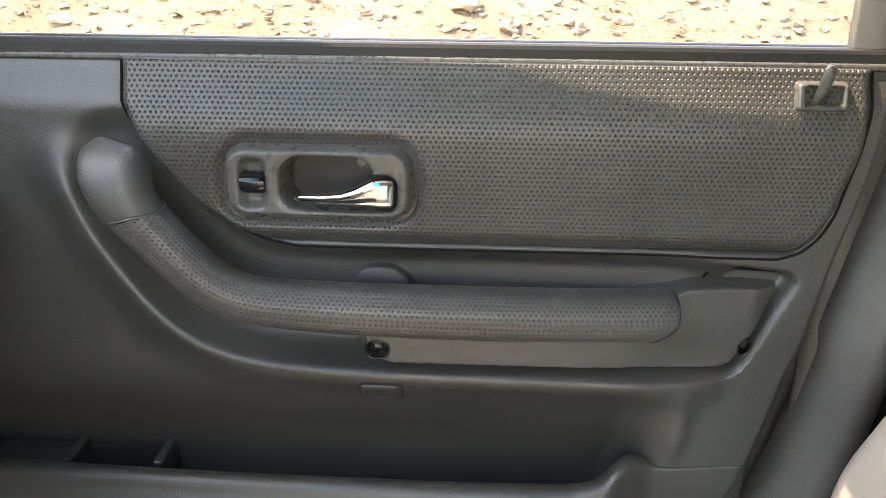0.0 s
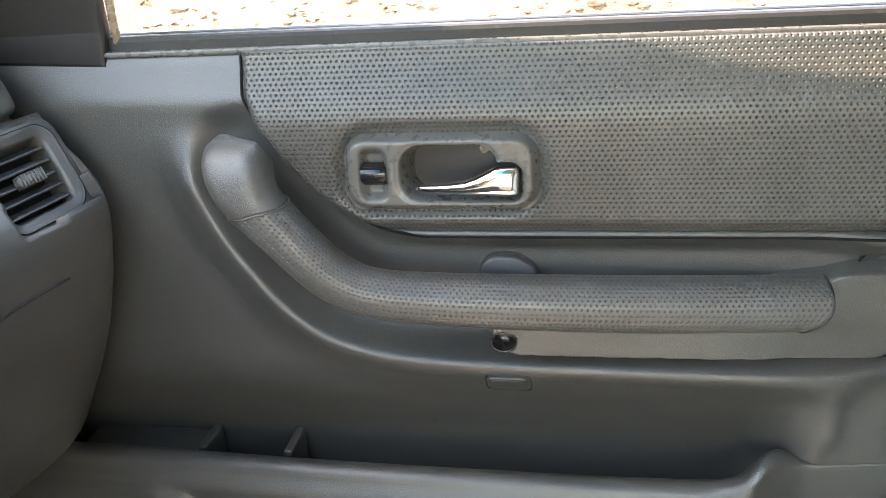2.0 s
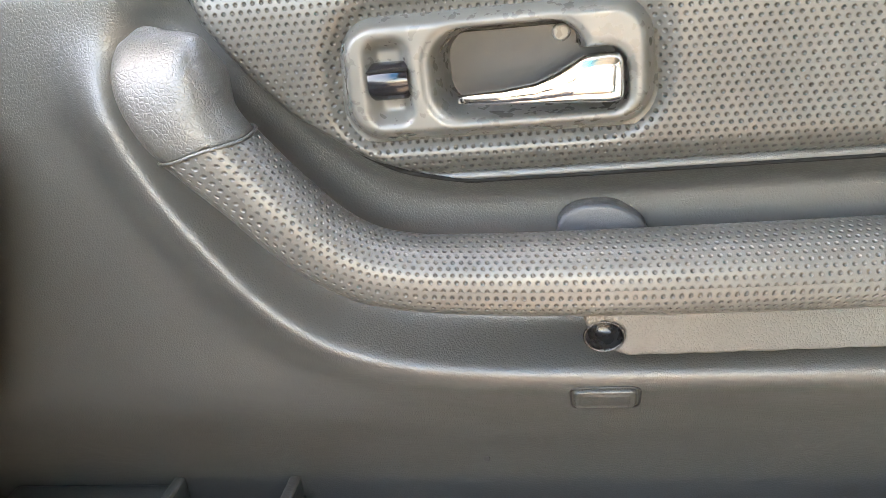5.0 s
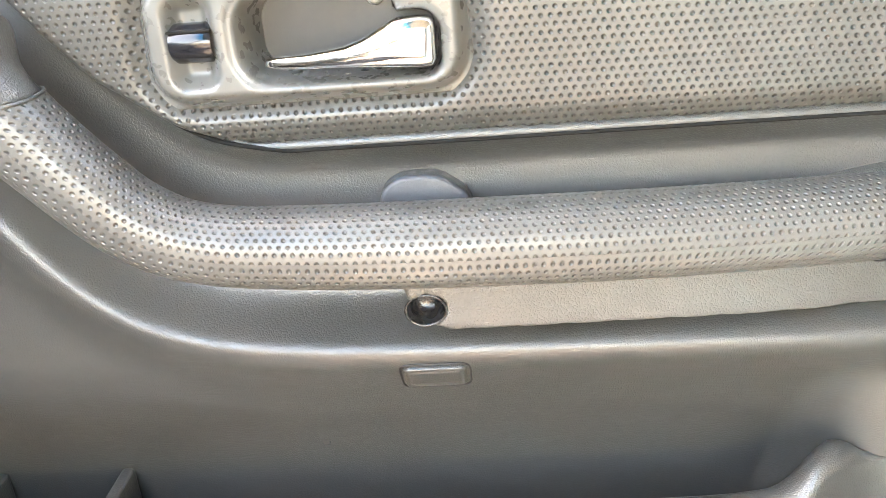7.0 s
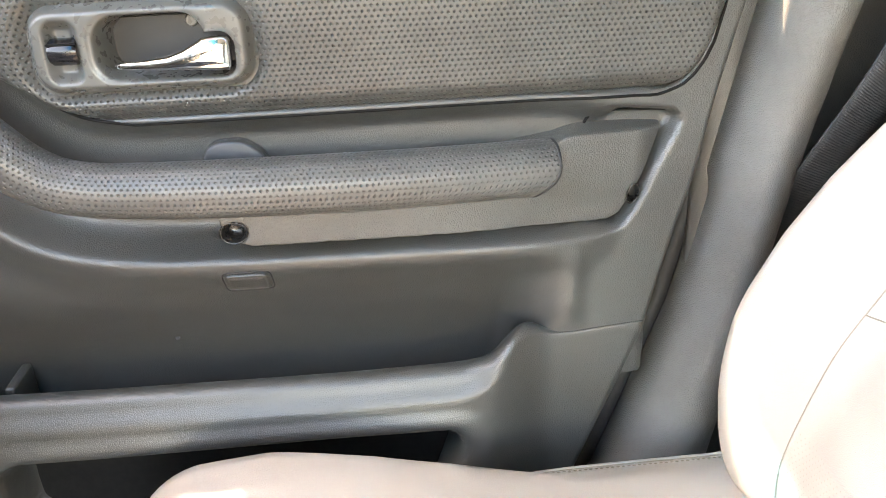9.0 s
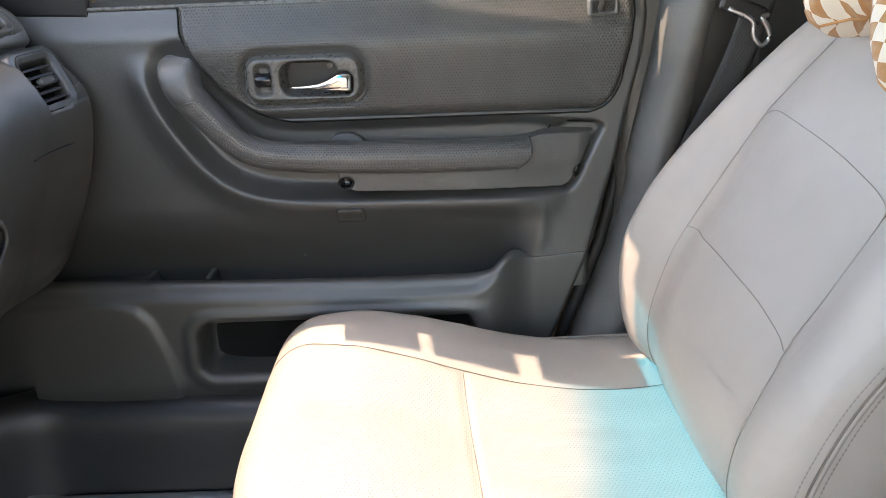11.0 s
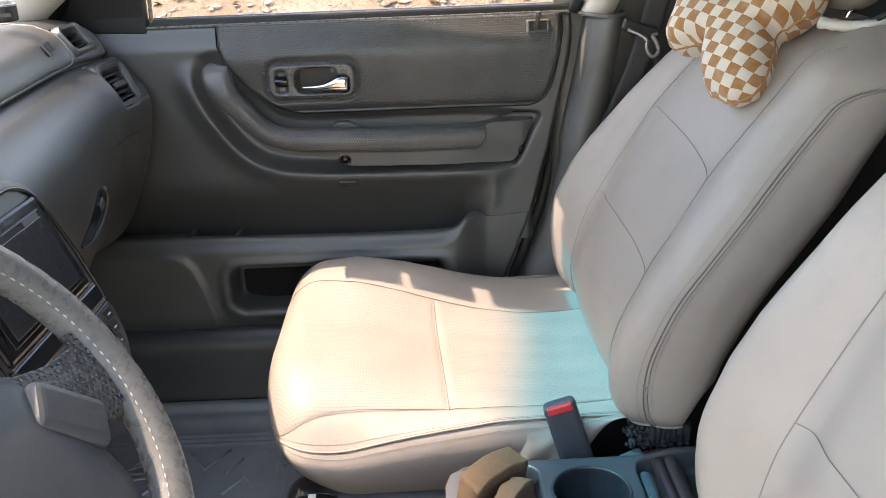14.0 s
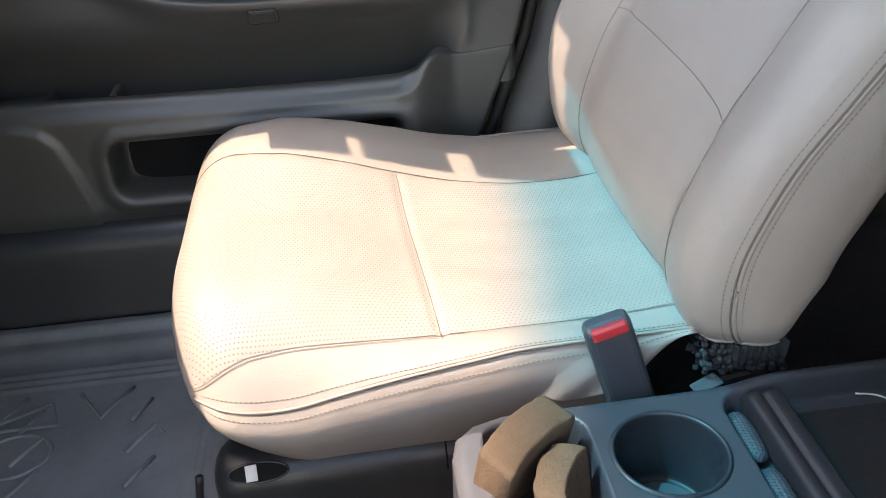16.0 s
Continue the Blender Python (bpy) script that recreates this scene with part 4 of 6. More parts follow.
sheet("upper_trim", lambda z, v: (0.452 + (z - 1.236) * 0.36 + v * 0.072, 0.832 - 0.045 * math.sin(math.pi * v) ** 0.5 - (z - 1.236) * 0.30, z), lin(1.232, 1.66, 20), lin(0, 1, 16), M["trim"], pillar,
      "pale upper pillar cover", thick=(0.0, 0.03, 0))
tube("trim_edge", [(0.448 + 0.1 * v, 0.858 - 0.098 * math.sin(math.pi * v) ** 0.5, 1.237 - 0.004 * v) for v in lin(0.02, 0.98, 14)], 0.004, M["pillar"], pillar)
tagged(sheet("trim_rear_quarter", lambda x, z: (x, 0.878 - (z - 0.4) * 0.02, z), lin(0.40, 0.66, 8), lin(0.33, 1.66, 20), M["panel"], None, thick=(0, 0.02, 0)),
       "dark cloth side behind the centre pillar", "side wall", kind="structure")

belt = thing("seat_belt", "black seat belt hanging on the centre pillar with a steel tongue", "seat belt", at=(0.57, 0.76, 1.0))
sheet("webbing", lambda z, v: (0.556 + (z - 1.20) * 0.20 + v * 0.048 - 0.03 * sstep(1.2, 0.9, z), 0.752 - (z - 1.2) * 0.16 + 0.05 * sstep(1.1, 0.8, z), z), lin(0.62, 1.60, 40), lin(0, 1, 6), M["belt"], belt,
      "black woven belt strap", thick=(0.0, 0.003, 0))
part("tongue_body", box_bm((0.072, 0.014, 0.026), (0.556, 0.742, 1.209), 0.005, 2, pose(0, 0, 0, 0, 22, 0)), M["black"], belt, "black plastic belt tongue grip")
tg = [(0.556, 0.735, 1.206), (0.578, 0.731, 1.197), (0.592, 0.728, 1.186), (0.594, 0.727, 1.166), (0.606, 0.727, 1.152), (0.618, 0.728, 1.160), (0.614, 0.729, 1.178), (0.606, 0.731, 1.192), (0.616, 0.734, 1.196)]
tg = [(x - 0.024, y, z + 0.004) for x, y, z in tg]
tube("tongue", curve_points(tg, 40), 0.0042, M["steel"], belt, "bent bright steel belt tongue", sides=8)

# ================================================================ seats
P_TAB = [(0.655, 0.463), (0.69, 0.450), (0.724, 0.445), (0.773, 0.449), (0.821, 0.464), (0.881, 0.491), (0.939, 0.529), (1.003, 0.572), (1.065, 0.614), (1.121, 0.655), (1.166, 0.690), (1.22, 0.730), (1.27, 0.770)]
P_PTS = curve_points([(x, 0, z) for z, x in P_TAB], 200)


def pip_x(z):
    return table(z, [(p.z, p.x) for p in P_PTS[::4]] + [(P_PTS[-1].z, P_PTS[-1].x)])


SEAT_Y = 0.455
BACK_Y, HALF = 0.4425, 0.3025
Z0, Z1 = 0.659, 1.262
# how far the sewn lines and the far bolster stand in front of the piping, by height
NEAR_SEAM = [(0.66, -0.030), (0.80, -0.020), (0.88, -0.015), (1.03, -0.033), (1.20, -0.030)]
FAR_SEAM = [(0.66, -0.030), (0.78, -0.033), (0.90, -0.040), (1.08, -0.066), (1.20, -0.060)]
FAR_BOLSTER = [(0.66, -0.040), (0.70, -0.055), (0.735, -0.064), (0.775, -0.074), (0.825, -0.092), (0.87, -0.106), (0.90, -0.113), (0.95, -0.122), (1.00, -0.121), (1.06, -0.110), (1.10, -0.106), (1.168, -0.092), (1.23, -0.070)]


def back_half(z):
    f = min(1.0, max(0.0, (z - 1.10) / 0.185))
    return HALF - 0.010 * sstep(1.0, 1.15, z) - 0.060 * (1 - math.sqrt(1 - f * f)) - 0.004 * sstep(0.72, 0.66, z)


@functools.lru_cache(maxsize=None)
def back_profile(z):
    """Section of the backrest's front at one height: (v across, metres in front of the piping)."""
    ns, fs, fb = table(z, NEAR_SEAM), table(z, FAR_SEAM), table(z, FAR_BOLSTER)
    nb = -0.043 - 0.006 * sstep(0.85, 1.0, z)
    rows = [(0.140, 0.0), (0.142, -0.017), (0.156, -0.034), (0.186, nb), (0.228, nb * 0.7 + ns * 0.3), (0.28, ns), (0.36, ns - 0.006), (0.455, (ns + fs) / 2 - 0.007), (0.55, fs - 0.005),
            (0.612, fs), (0.655, fs * 0.45 + fb * 0.55), (0.69, fb), (0.722, fb * 0.72), (0.741, fb * 0.3), (0.745, 0.025)]
    return [((p.x - BACK_Y) / HALF, p.y) for p in curve_points([(y, d, 0) for y, d in rows], 141)]


def back_front(v, z):
    """Front of the backrest: v is -1 to 1 across it."""
    x = pip_x(z) + table(v, back_profile(z)) + 0.05 * sstep(1.21, Z1, z) ** 1.5
    dent = 0.0025 * (math.exp(-((v - 0.615) / 0.02) ** 2) + math.exp(-((v + 0.575) / 0.02) ** 2))
    return Vector((x + dent, BACK_Y + v * back_half(z), z))


def back_ring(z, k, n=100):
    """Closed outline at one height: front, near side, back, far side."""
    hw, px = back_half(z), pip_x(z)
    th = table(z, [(0.66, 0.068), (0.69, 0.092), (0.735, 0.125), (0.80, 0.140), (0.885, 0.148), (1.03, 0.143), (1.17, 0.122)])
    top = sstep(1.19, Z1, z)
    nf = 64
    if k <= nf:
        return back_front(math.copysign(abs(-1 + 2 * k / nf) ** 0.75, -1 + 2 * k / nf), z)
    j = (k - nf) / (n - nf)
    a, b = back_front(1, z), back_front(-1, z)
    xb = px + th - 0.05 * top
    if j < 0.3:
        f = j / 0.3
        return Vector((a.x + (xb - a.x) * f, a.y + 0.006 * math.sin(math.pi * f) - 0.05 * max(0, f - 0.75), z))
    if j < 0.7:
        f = (j - 0.3) / 0.4
        return Vector((xb + 0.02 * math.sin(math.pi * f), a.y - 0.0125 + (b.y - a.y + 0.0375) * f, z))
    f = (j - 0.7) / 0.3
    return Vector((xb + (b.x - xb) * f, b.y - 0.010 * math.sin(math.pi * f) + 0.10 * max(0, 0.25 - f), z))


def back_pt(z, k):
    p = back_ring(z, k)
    # round off the top and the lower edge
    for za, zb, s_ in ((1.20, Z1, 1), (0.690, Z0, 1)):
        f = (z - za) / (zb - za)
        if 0 < f <= 1:
            w = 1 - math.sqrt(max(0, 1 - (f * 0.97) ** 2))
            cx, cy = pip_x(z) + 0.05, BACK_Y
            amt = 0.55 if za > 1 else 0.22
            p = Vector((p.x + (cx - p.x) * w * amt, p.y + (cy - p.y) * w * (0.5 if za > 1 else 0.06), p.z))
    return p


MID = [(p.x, p.z) for p in curve_points([(-0.23, 0, 0.700), (-0.15, 0, 0.7015), (-0.10, 0, 0.701), (-0.03, 0, 0.696), (0.05, 0, 0.682), (0.13, 0, 0.667), (0.25, 0, 0.656), (0.34, 0, 0.655), (0.40, 0, 0.661), (0.46, 0, 0.672)], 90)]
PIP = [(p.x, p.z) for p in curve_points([(-0.23, 0, 0.622), (-0.165, 0, 0.616), (-0.11, 0, 0.612), (-0.06, 0, 0.614), (-0.01, 0, 0.622), (0.05, 0, 0.632), (0.11, 0, 0.642), (0.18, 0, 0.653), (0.25, 0, 0.661), (0.46, 0, 0.664)], 90)]


def cush_mid(x):
    return table(x, MID)


def pip_z(x):
    return table(x, PIP)


def front_close(x):
    """1 along the cushion, falling to 0 at its rounded front."""
    t = max(0.0, min(1.0, (-0.118 - x) / 0.086))
    return (1 - t ** 2.6) ** 0.45


def cush_half(x, v):
    return (0.310 if v > 0 else 0.270) * (0.80 + 0.20 * front_close(x))


def near_seam(x):
    """Sewn near edge of the perforated centre, curving into the front corner."""
    return -0.835 - 0.020 * sstep(-0.05, -0.15, x) - 0.125 * max(0.0, (-0.110 - x) / 0.095) ** 2


def far_seam(x):
    """Sewn far edge of the perforated centre, drawing in towards the rear."""
    return table(x, [(-0.20, 0.63), (-0.13, 0.58), (-0.06, 0.53), (0.03, 0.49), (0.12, 0.452), (0.20, 0.425), (0.30, 0.405), (0.45, 0.39)])


def front_push(p):
    """The near front corner is rounded back."""
    f = max(0, min(1, (SEAT_Y + 0.02 - p.y) / 0.27))
    p.x += 0.055 * f ** 2.2 * sstep(0.10, -0.20, p.x)
    return p


def cush_top(x, v):
    """Top of the cushion, v -1 (near) to 1 across it."""
    hw, mid, edge_z = cush_half(x, v), cush_mid(x), pip_z(x)
    if v > 0:
        up = table(x, [(-0.20, 0.014), (-0.12, 0.038), (-0.05, 0.049), (0.05, 0.050), (0.12, 0.046), (0.20, 0.032), (0.28, 0.022), (0.45, 0.010)])
        z = mid + up * sstep(0.05, 0.76, v)
        z += (edge_z - z) * sstep(0.86, 1.0, v) ** 1.5
        z -= 0.003 * math.exp(-((v - far_seam(x)) / 0.025) ** 2)
    else:
        z = mid - (mid - edge_z) * max(0.0, (-v - 0.45) / 0.55) ** 2.2
        z -= 0.0015 * math.exp(-((v - near_seam(x)) / 0.03) ** 2)
    if near_seam(x) < v < far_seam(x):
        z -= 0.003 * math.exp(-((x - 0.125 + 0.018 * v) / 0.006) ** 2)
        # pulled folds across the sat-on part
        z += 0.0016 * sstep(0.13, 0.20, x) * math.sin(v * 19 + x * 9) * math.sin(v * 7 + 1)
    z = 0.615 + (z - 0.615) * front_close(x)
    return front_push(Vector((x, SEAT_Y + v * hw, z)))


def cush_pt(x, k, nt=60):
    """Closed outline across the cushion at x: top then down the far side, under, up the near side."""
    if k <= nt:
        return cush_top(x, -1 + 2 * k / nt)
    hn, hw, zp = cush_half(x, -1), cush_half(x, 1), pip_z(x)
    fc = front_close(x)
    zp = 0.615 + (zp - 0.615) * fc
    bot = 0.615 + (0.492 + 0.04 * sstep(-0.05, -0.18, x) + 0.165 * sstep(0.325, 0.425, x) - 0.615) * fc
    j = (k - nt) / 34
    if j < 0.4:
        f = j / 0.4
        return front_push(Vector((x, SEAT_Y + hw + 0.014 * math.sin(math.pi * f) - 0.03 * f * f, zp + (bot - zp) * f)))
    if j < 0.6:
        f = (j - 0.4) / 0.2
        return front_push(Vector((x, SEAT_Y + (hw - 0.03) + (0.06 - hw - hn) * f, bot)))
    f = (j - 0.6) / 0.4
    swell = 0.011 + 0.004 * fc * sstep(0.31, 0.20, x)
    return front_push(Vector((x, SEAT_Y - hn - swell * math.sin(math.pi * f ** 1.9) + 0.034 * (1 - f) ** 3, bot + (zp - bot) * f)))


seat = thing("car_seat", "passenger seat in beige leatherette with perforated centre and piped edges", "car seat", "front seats", at=(0.12, SEAT_Y, 0.42))
xs_c = [-0.2039, -0.2036, -0.2028, -0.2015, -0.1995, -0.197, -0.193, -0.188, -0.182, -0.175, -0.167, -0.159, -0.151] + lin(-0.142, 0.450, 78)
sheet("seat_cushion", cush_pt, xs_c, range(94), M["seat"], seat, "beige leatherette seat cushion", loop_v=True, caps=True)
def centre_v(x, s_):
    return near_seam(x) + 0.01 + (far_seam(x) - 0.02 - near_seam(x)) * s_


sheet("perforated_panel", lambda x, s_: cush_top(x, centre_v(x, s_)) + Vector((0, 0, 0.0016)), [-0.196, -0.192, -0.187, -0.180, -0.172] + lin(-0.164, 0.448, 120), lin(0, 1, 80), M["perf"], seat, "perforated leatherette centre of the cushion",
      uv=lambda x, s_: (x, cush_top(x, centre_v(x, s_)).y))
sheet("backrest", back_pt, [0.659, 0.661, 0.665, 0.671, 0.680, 0.690] + lin(0.70, 1.19, 70) + [1.20, 1.215, 1.23, 1.24, 1.248, 1.254, 1.258, 1.261], range(100), M["seat"], seat, "beige leatherette reclined backrest", loop_v=True, caps=True)


def back_line(name, pts, r=0.0007, mat_=None, lift=0.0012):
    """A sewn seam on the backrest through (v, z) pairs."""
    q = curve_points([(v, 0, z) for v, z in pts], 60)
    line = [back_front(p.x, p.z) + Vector((-lift * 0.85, 0, lift * 0.5)) for p in q]
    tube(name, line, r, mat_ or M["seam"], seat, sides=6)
    return line


YL, YR = 0.615, -0.575     # seams of the centre panel, far and near
back_line("seam", [(YL + 0.01, 0.67), (0.622, 0.75), (0.611, 0.81), (0.606, 0.905), (0.585, 1.00), (0.565, 1.074), (0.55, 1.15), (0.53, 1.21)], 0.0006, M["stitch"])
back_line("seam", [(-0.60, 0.67), (-0.615, 0.738), (-0.63, 0.80), (-0.60, 0.84), (-0.56, 0.876), (-0.575, 0.94), (-0.583, 1.00), (-0.590, 1.044), (-0.630, 1.103), (-0.632, 1.160), (-0.657, 1.199), (-0.735, 1.228), (-0.86, 1.243)], 0.0006, M["stitch"])
back_line("seam", [(0.565, 1.074), (0.50, 1.083), (0.336, 1.085), (0.0, 1.072), (-0.29, 1.056), (-0.48, 1.045), (-0.565, 1.036), (-0.588, 1.015)], 0.0006, M["stitch"])
back_line("seam", [(0.606, 0.907), (0.40, 0.911), (0.20, 0.909), (-0.19, 0.897), (-0.40, 0.886), (-0.558, 0.875)], 0.0006, M["stitch"])
sheet("perforated_back", lambda v, z: back_front(v, z) + Vector((-0.0014, 0, 0.0006)), lin(YR + 0.0, YL - 0.02, 44), lin(0.69, 0.80, 24), M["perf_fine"], seat, "perforated lower backrest panel", uv=lambda v, z: (v * 0.25, z))
for side in (-1, 1):
    edge = [back_pt(z, 64 if side > 0 else 0) for z in lin(0.662, 1.160, 56)]
    edge += [back_pt(1.160 + 0.036 * math.sin(t * math.pi / 2), 100 - 9 * t ** 2.2 if side < 0 else 64 + 9 * t ** 2.2) for t in lin(0.08, 1.0, 16)]
    edge = [p + Vector((0, side * 0.0012, 0)) for p in edge]
    tube("piping", [p + Vector((0.0035, 0, 0)) for p in edge], 0.0032, M["seat"], seat, sides=8)
    # Shade of the groove beside the piping, drawn as a dark tube.
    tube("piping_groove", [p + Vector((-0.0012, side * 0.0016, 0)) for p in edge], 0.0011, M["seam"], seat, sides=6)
    stitches("stitching", [p + Vector((-0.0105, side * -0.0008, 0.0)) for p in edge], M["stitch"], seat, radius=0.0008)
    stitches("stitching", [p + Vector((0.0120, side * 0.0022, 0.0)) for p in edge], M["stitch"], seat, radius=0.0008)
    ce = [cush_pt(x, 60 if side > 0 else 0) + Vector((0, side * 0.001, 0)) for x in xs_c[3:]]
    tube("piping", ce, 0.0019, M["seat"], seat, sides=8)
    tube("piping_groove", [p + Vector((0, side * 0.0014, -0.0030)) for p in ce], 0.0008, M["stitch"], seat, sides=6)
    tube("piping_groove", [p + Vector((0, side * -0.0030, 0.0010)) for p in ce], 0.0006, M["stitch"], seat, sides=6)
    stitches("stitching", [cush_pt(x, 61.2 if side > 0 else 92.8) + Vector((0, side * 0.0012, 0)) for x in xs_c[3:]], M["stitch"], seat, radius=0.0008)
    stitches("stitching", [cush_top(x, side * 0.976) + Vector((0, 0, 0.0012)) for x in xs_c[5:]], M["stitch"], seat, radius=0.0007)
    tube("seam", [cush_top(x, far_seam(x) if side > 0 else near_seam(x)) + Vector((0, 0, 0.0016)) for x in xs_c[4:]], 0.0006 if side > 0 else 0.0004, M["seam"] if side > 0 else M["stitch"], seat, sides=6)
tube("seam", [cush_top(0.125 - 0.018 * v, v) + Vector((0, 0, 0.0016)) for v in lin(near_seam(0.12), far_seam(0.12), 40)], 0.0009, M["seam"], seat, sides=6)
# welt along the lower edge of the backrest
tube("welt", [back_pt(0.661, k) + Vector((0, 0, -0.002)) for k in list(range(64, 100)) + [0, 1, 2, 3, 4]], 0.0022, M["seat"], seat, sides=6)
# knitted skirt under the backrest
rk = random.Random(3)
for ya, yb in ((0.150, 0.20), (0.66, 0.72)):
    bm = bmesh.new()
    for k in range(420):
        c = Vector((rk.uniform(0.43, 0.53), rk.uniform(ya, yb), rk.uniform(0.612, 0.657)))
        bmesh.ops.create_icosphere(bm, subdivisions=1, radius=rk.uniform(0.0030, 0.0052), matrix=Matrix.Translation(c))
    part("cover_skirt", bm, M["skirt"], seat, "dark knobbly knitted skirt of the seat cover", True)["kind"] = "stuff"
part("skirt_core", box_bm((0.09, 0.56, 0.055), (0.490, BACK_Y, 0.632), 0.01, 2), M["skirt"], seat)
sheet("gathered_skirt", lambda x, w: (x, 0.1485 + 0.0022 * math.sin(x * 620 + 2 * math.sin(x * 90)) + 0.010 * w * w, 0.659 - 0.045 * w + 0.003 * math.sin(x * 210)), lin(0.462, 0.526, 90), lin(0, 1, 10), M["skirt"], seat, "dark gathered cloth hem of the seat cover", thick=(0, 0.004, 0))
# head rest with posts
sheet("head_rest", lambda w, k: (0.835 + 0.115 * (w - 0.5) * 0.5 + 0.055 * math.copysign(abs(math.cos(k)) ** 0.7, math.cos(k)) * math.sin(math.pi * (0.06 + 0.88 * w)) ** 0.4,
                                 SEAT_Y + 0.165 * math.copysign(abs(math.sin(k)) ** 0.7, math.sin(k)) * math.sin(math.pi * (0.06 + 0.88 * w)) ** 0.35, 1.274 + 0.20 * w),
      lin(0, 1, 18), [2 * math.pi * k / 28 for k in range(28)], M["seat"], seat, "beige leatherette head rest", loop_v=True, caps=True)
for dy in (-0.07, 0.07):
    tube("head_rest_post", [(0.790, SEAT_Y + dy, 1.22), (0.825, SEAT_Y + dy, 1.315)], 0.006, M["chrome"], seat)
# plastic base with rails
part("seat_base", box_bm((0.53, 0.50, 0.085), (0.135, SEAT_Y, 0.472), 0.020, 3), M["console"], seat, "dark plastic seat base")
for y in (0.235, 0.625):
    part("seat_rail", box_bm((0.62, 0.045, 0.035), (0.10, y, 0.395), 0.006, 2), M["black"], seat)
    part("rail_foot", box_bm((0.05, 0.05, 0.085), (-0.13, y, 0.415), 0.006, 2), M["black"], seat)
    part("rail_foot", box_bm((0.05, 0.05, 0.085), (0.36, y, 0.415), 0.006, 2), M["black"], seat)
part("rail_shroud", box_bm((0.40, 0.09, 0.13), (0.045, 0.235, 0.450), 0.035, 5), M["sill"], seat, "rounded black plastic shroud over the seat rail", True)
oval = [Vector((-0.095 + 0.036 * math.cos(a), 0.2003 + 0.0085 * math.sin(a), 0.5045 + 0.0085 * math.sin(a))) for a in [2 * math.pi * k / 32 for k in range(32)]]
part("shroud_opening", prism_bm(oval, (0, -0.0008, 0.0008)), M["hollow"], seat, "dark oval opening in the rail shroud")
tube("opening_rim", oval + oval[:1], 0.0016, M["gloss"], seat, sides=6)
tube("shroud_seam", [(0.135, 0.235 - 0.0452 + 0.0352 * (1 - math.cos(a)), 0.4802 + 0.0352 * math.sin(a)) for a in lin(0, 1.4, 12)] + [(0.135, 0.232, 0.5152)], 0.0011, M["hollow"], seat, sides=6)
part("rail_tag", box_bm((0.014, 0.003, 0.020), (-0.103, 0.1965, 0.508), 0.0006, 1, pose(0, 0, 0, -30, 0, 4)), M["white"], seat, "small white tag on the rail")
tube("wire", curve_points([(-0.165, 0.20, 0.51), (-0.17, 0.195, 0.47), (-0.165, 0.19, 0.42), (-0.15, 0.19, 0.36)], 16), 0.005, M["black"], seat)
driver = copy_thing(seat, pose(0.207, SEAT_Y - 0.90, 0.42, 0, -6.5, 0))
tagged(sheet("pillar_centre_left", lambda z, v: (0.46 + (z - 0.35) * 0.10 + v * 0.13, -0.925 + 0.06 * (z - 1.2 if z > 1.2 else 0) * 4 * 0.6 - 0.03 * math.sin(math.pi * v), z), lin(0.35, 1.67, 24), lin(0, 1, 8), M["pillar"], None, thick=(0, -0.03, 0)), "dark grey centre pillar on the driver's side", "pillar", kind="structure")
tagged(driver, "driver's seat in beige leatherette beside the console")

def flap_pt(u, w):
    """A pulled fold of the seat cover bulging out under the piping."""
    x = 0.236 + 0.120 * u - 0.030 * w * (1 - u) ** 2
    out = 0.015 * math.sin(min(1, w * 1.25) * math.pi / 2) * sstep(0.0, 0.4, u)
    fold = 0.0025 * math.sin(u * 15 + w * 6) * w
    return Vector((x, cush_pt(x, 0).y - 0.002 - out + fold, pip_z(x) - 0.008 - 0.062 * w + 0.006 * math.sin(u * 9) * w))


sheet("cover_flap", flap_pt, lin(0, 1, 40), lin(0, 1, 24), M["seat"], seat, "creased fold of the seat cover beside the buckle", thick=(0, 0.002, 0))
part("recliner_cover", box_bm((0.075, 0.030, 0.040), (0.478, 0.158, 0.598), 0.013, 4, pose(0, 0, 0, 0, -10, 0)), M["gloss"], seat, "rounded black cover of the seat hinge")
part("hinge_plate", box_bm((0.036, 0.018, 0.003), (0.434, 0.146, 0.609), 0.001, 1, pose(0, 0, 0, 14, -8, 20)), M["console_pale"], seat, "grey plate at the seat hinge")

# belt buckle between seat and console
buckle = thing("belt_buckle", "black seat belt buckle with a red release button", "belt buckle", at=(0.345, 0.155, 0.57))
bt = pose(0, 0, 0, -8, -17, 0)
part("housing", box_bm((0.054, 0.030, 0.135), (0.334, 0.158, 0.640), 0.009, 3, bt), M["console"], buckle, "dark slate plastic housing")
part("release_button", box_bm((0.041, 0.011, 0.014), (0.3155, 0.1475, 0.7015), 0.003, 2, bt), M["red"], buckle, "red press button")
tube("strap", [(0.352, 0.155, 0.575), (0.365, 0.16, 0.52), (0.372, 0.17, 0.45)], 0.014, M["black"], buckle, flat=0.5)

# neck pillow
pillow = thing("neck_pillow", "bone-shaped checked neck pillow strapped to the head rest", "pillow", at=(0.66, 0.42, 1.25))


LOBES = [(0, 0.098), (15, 0.130), (32, 0.143), (52, 0.140), (72, 0.104), (95, 0.078), (114, 0.120), (130, 0.172), (148, 0.160), (164, 0.138), (182, 0.124), (200, 0.126), (212, 0.120), (226, 0.078), (241, 0.058),
         (258, 0.080), (276, 0.135), (294, 0.162), (308, 0.157), (324, 0.116), (343, 0.084), (360, 0.098)]
LOBES = [(p.x, p.y) for p in curve_points([(math.radians(a), r, 0) for a, r in LOBES], 180)]


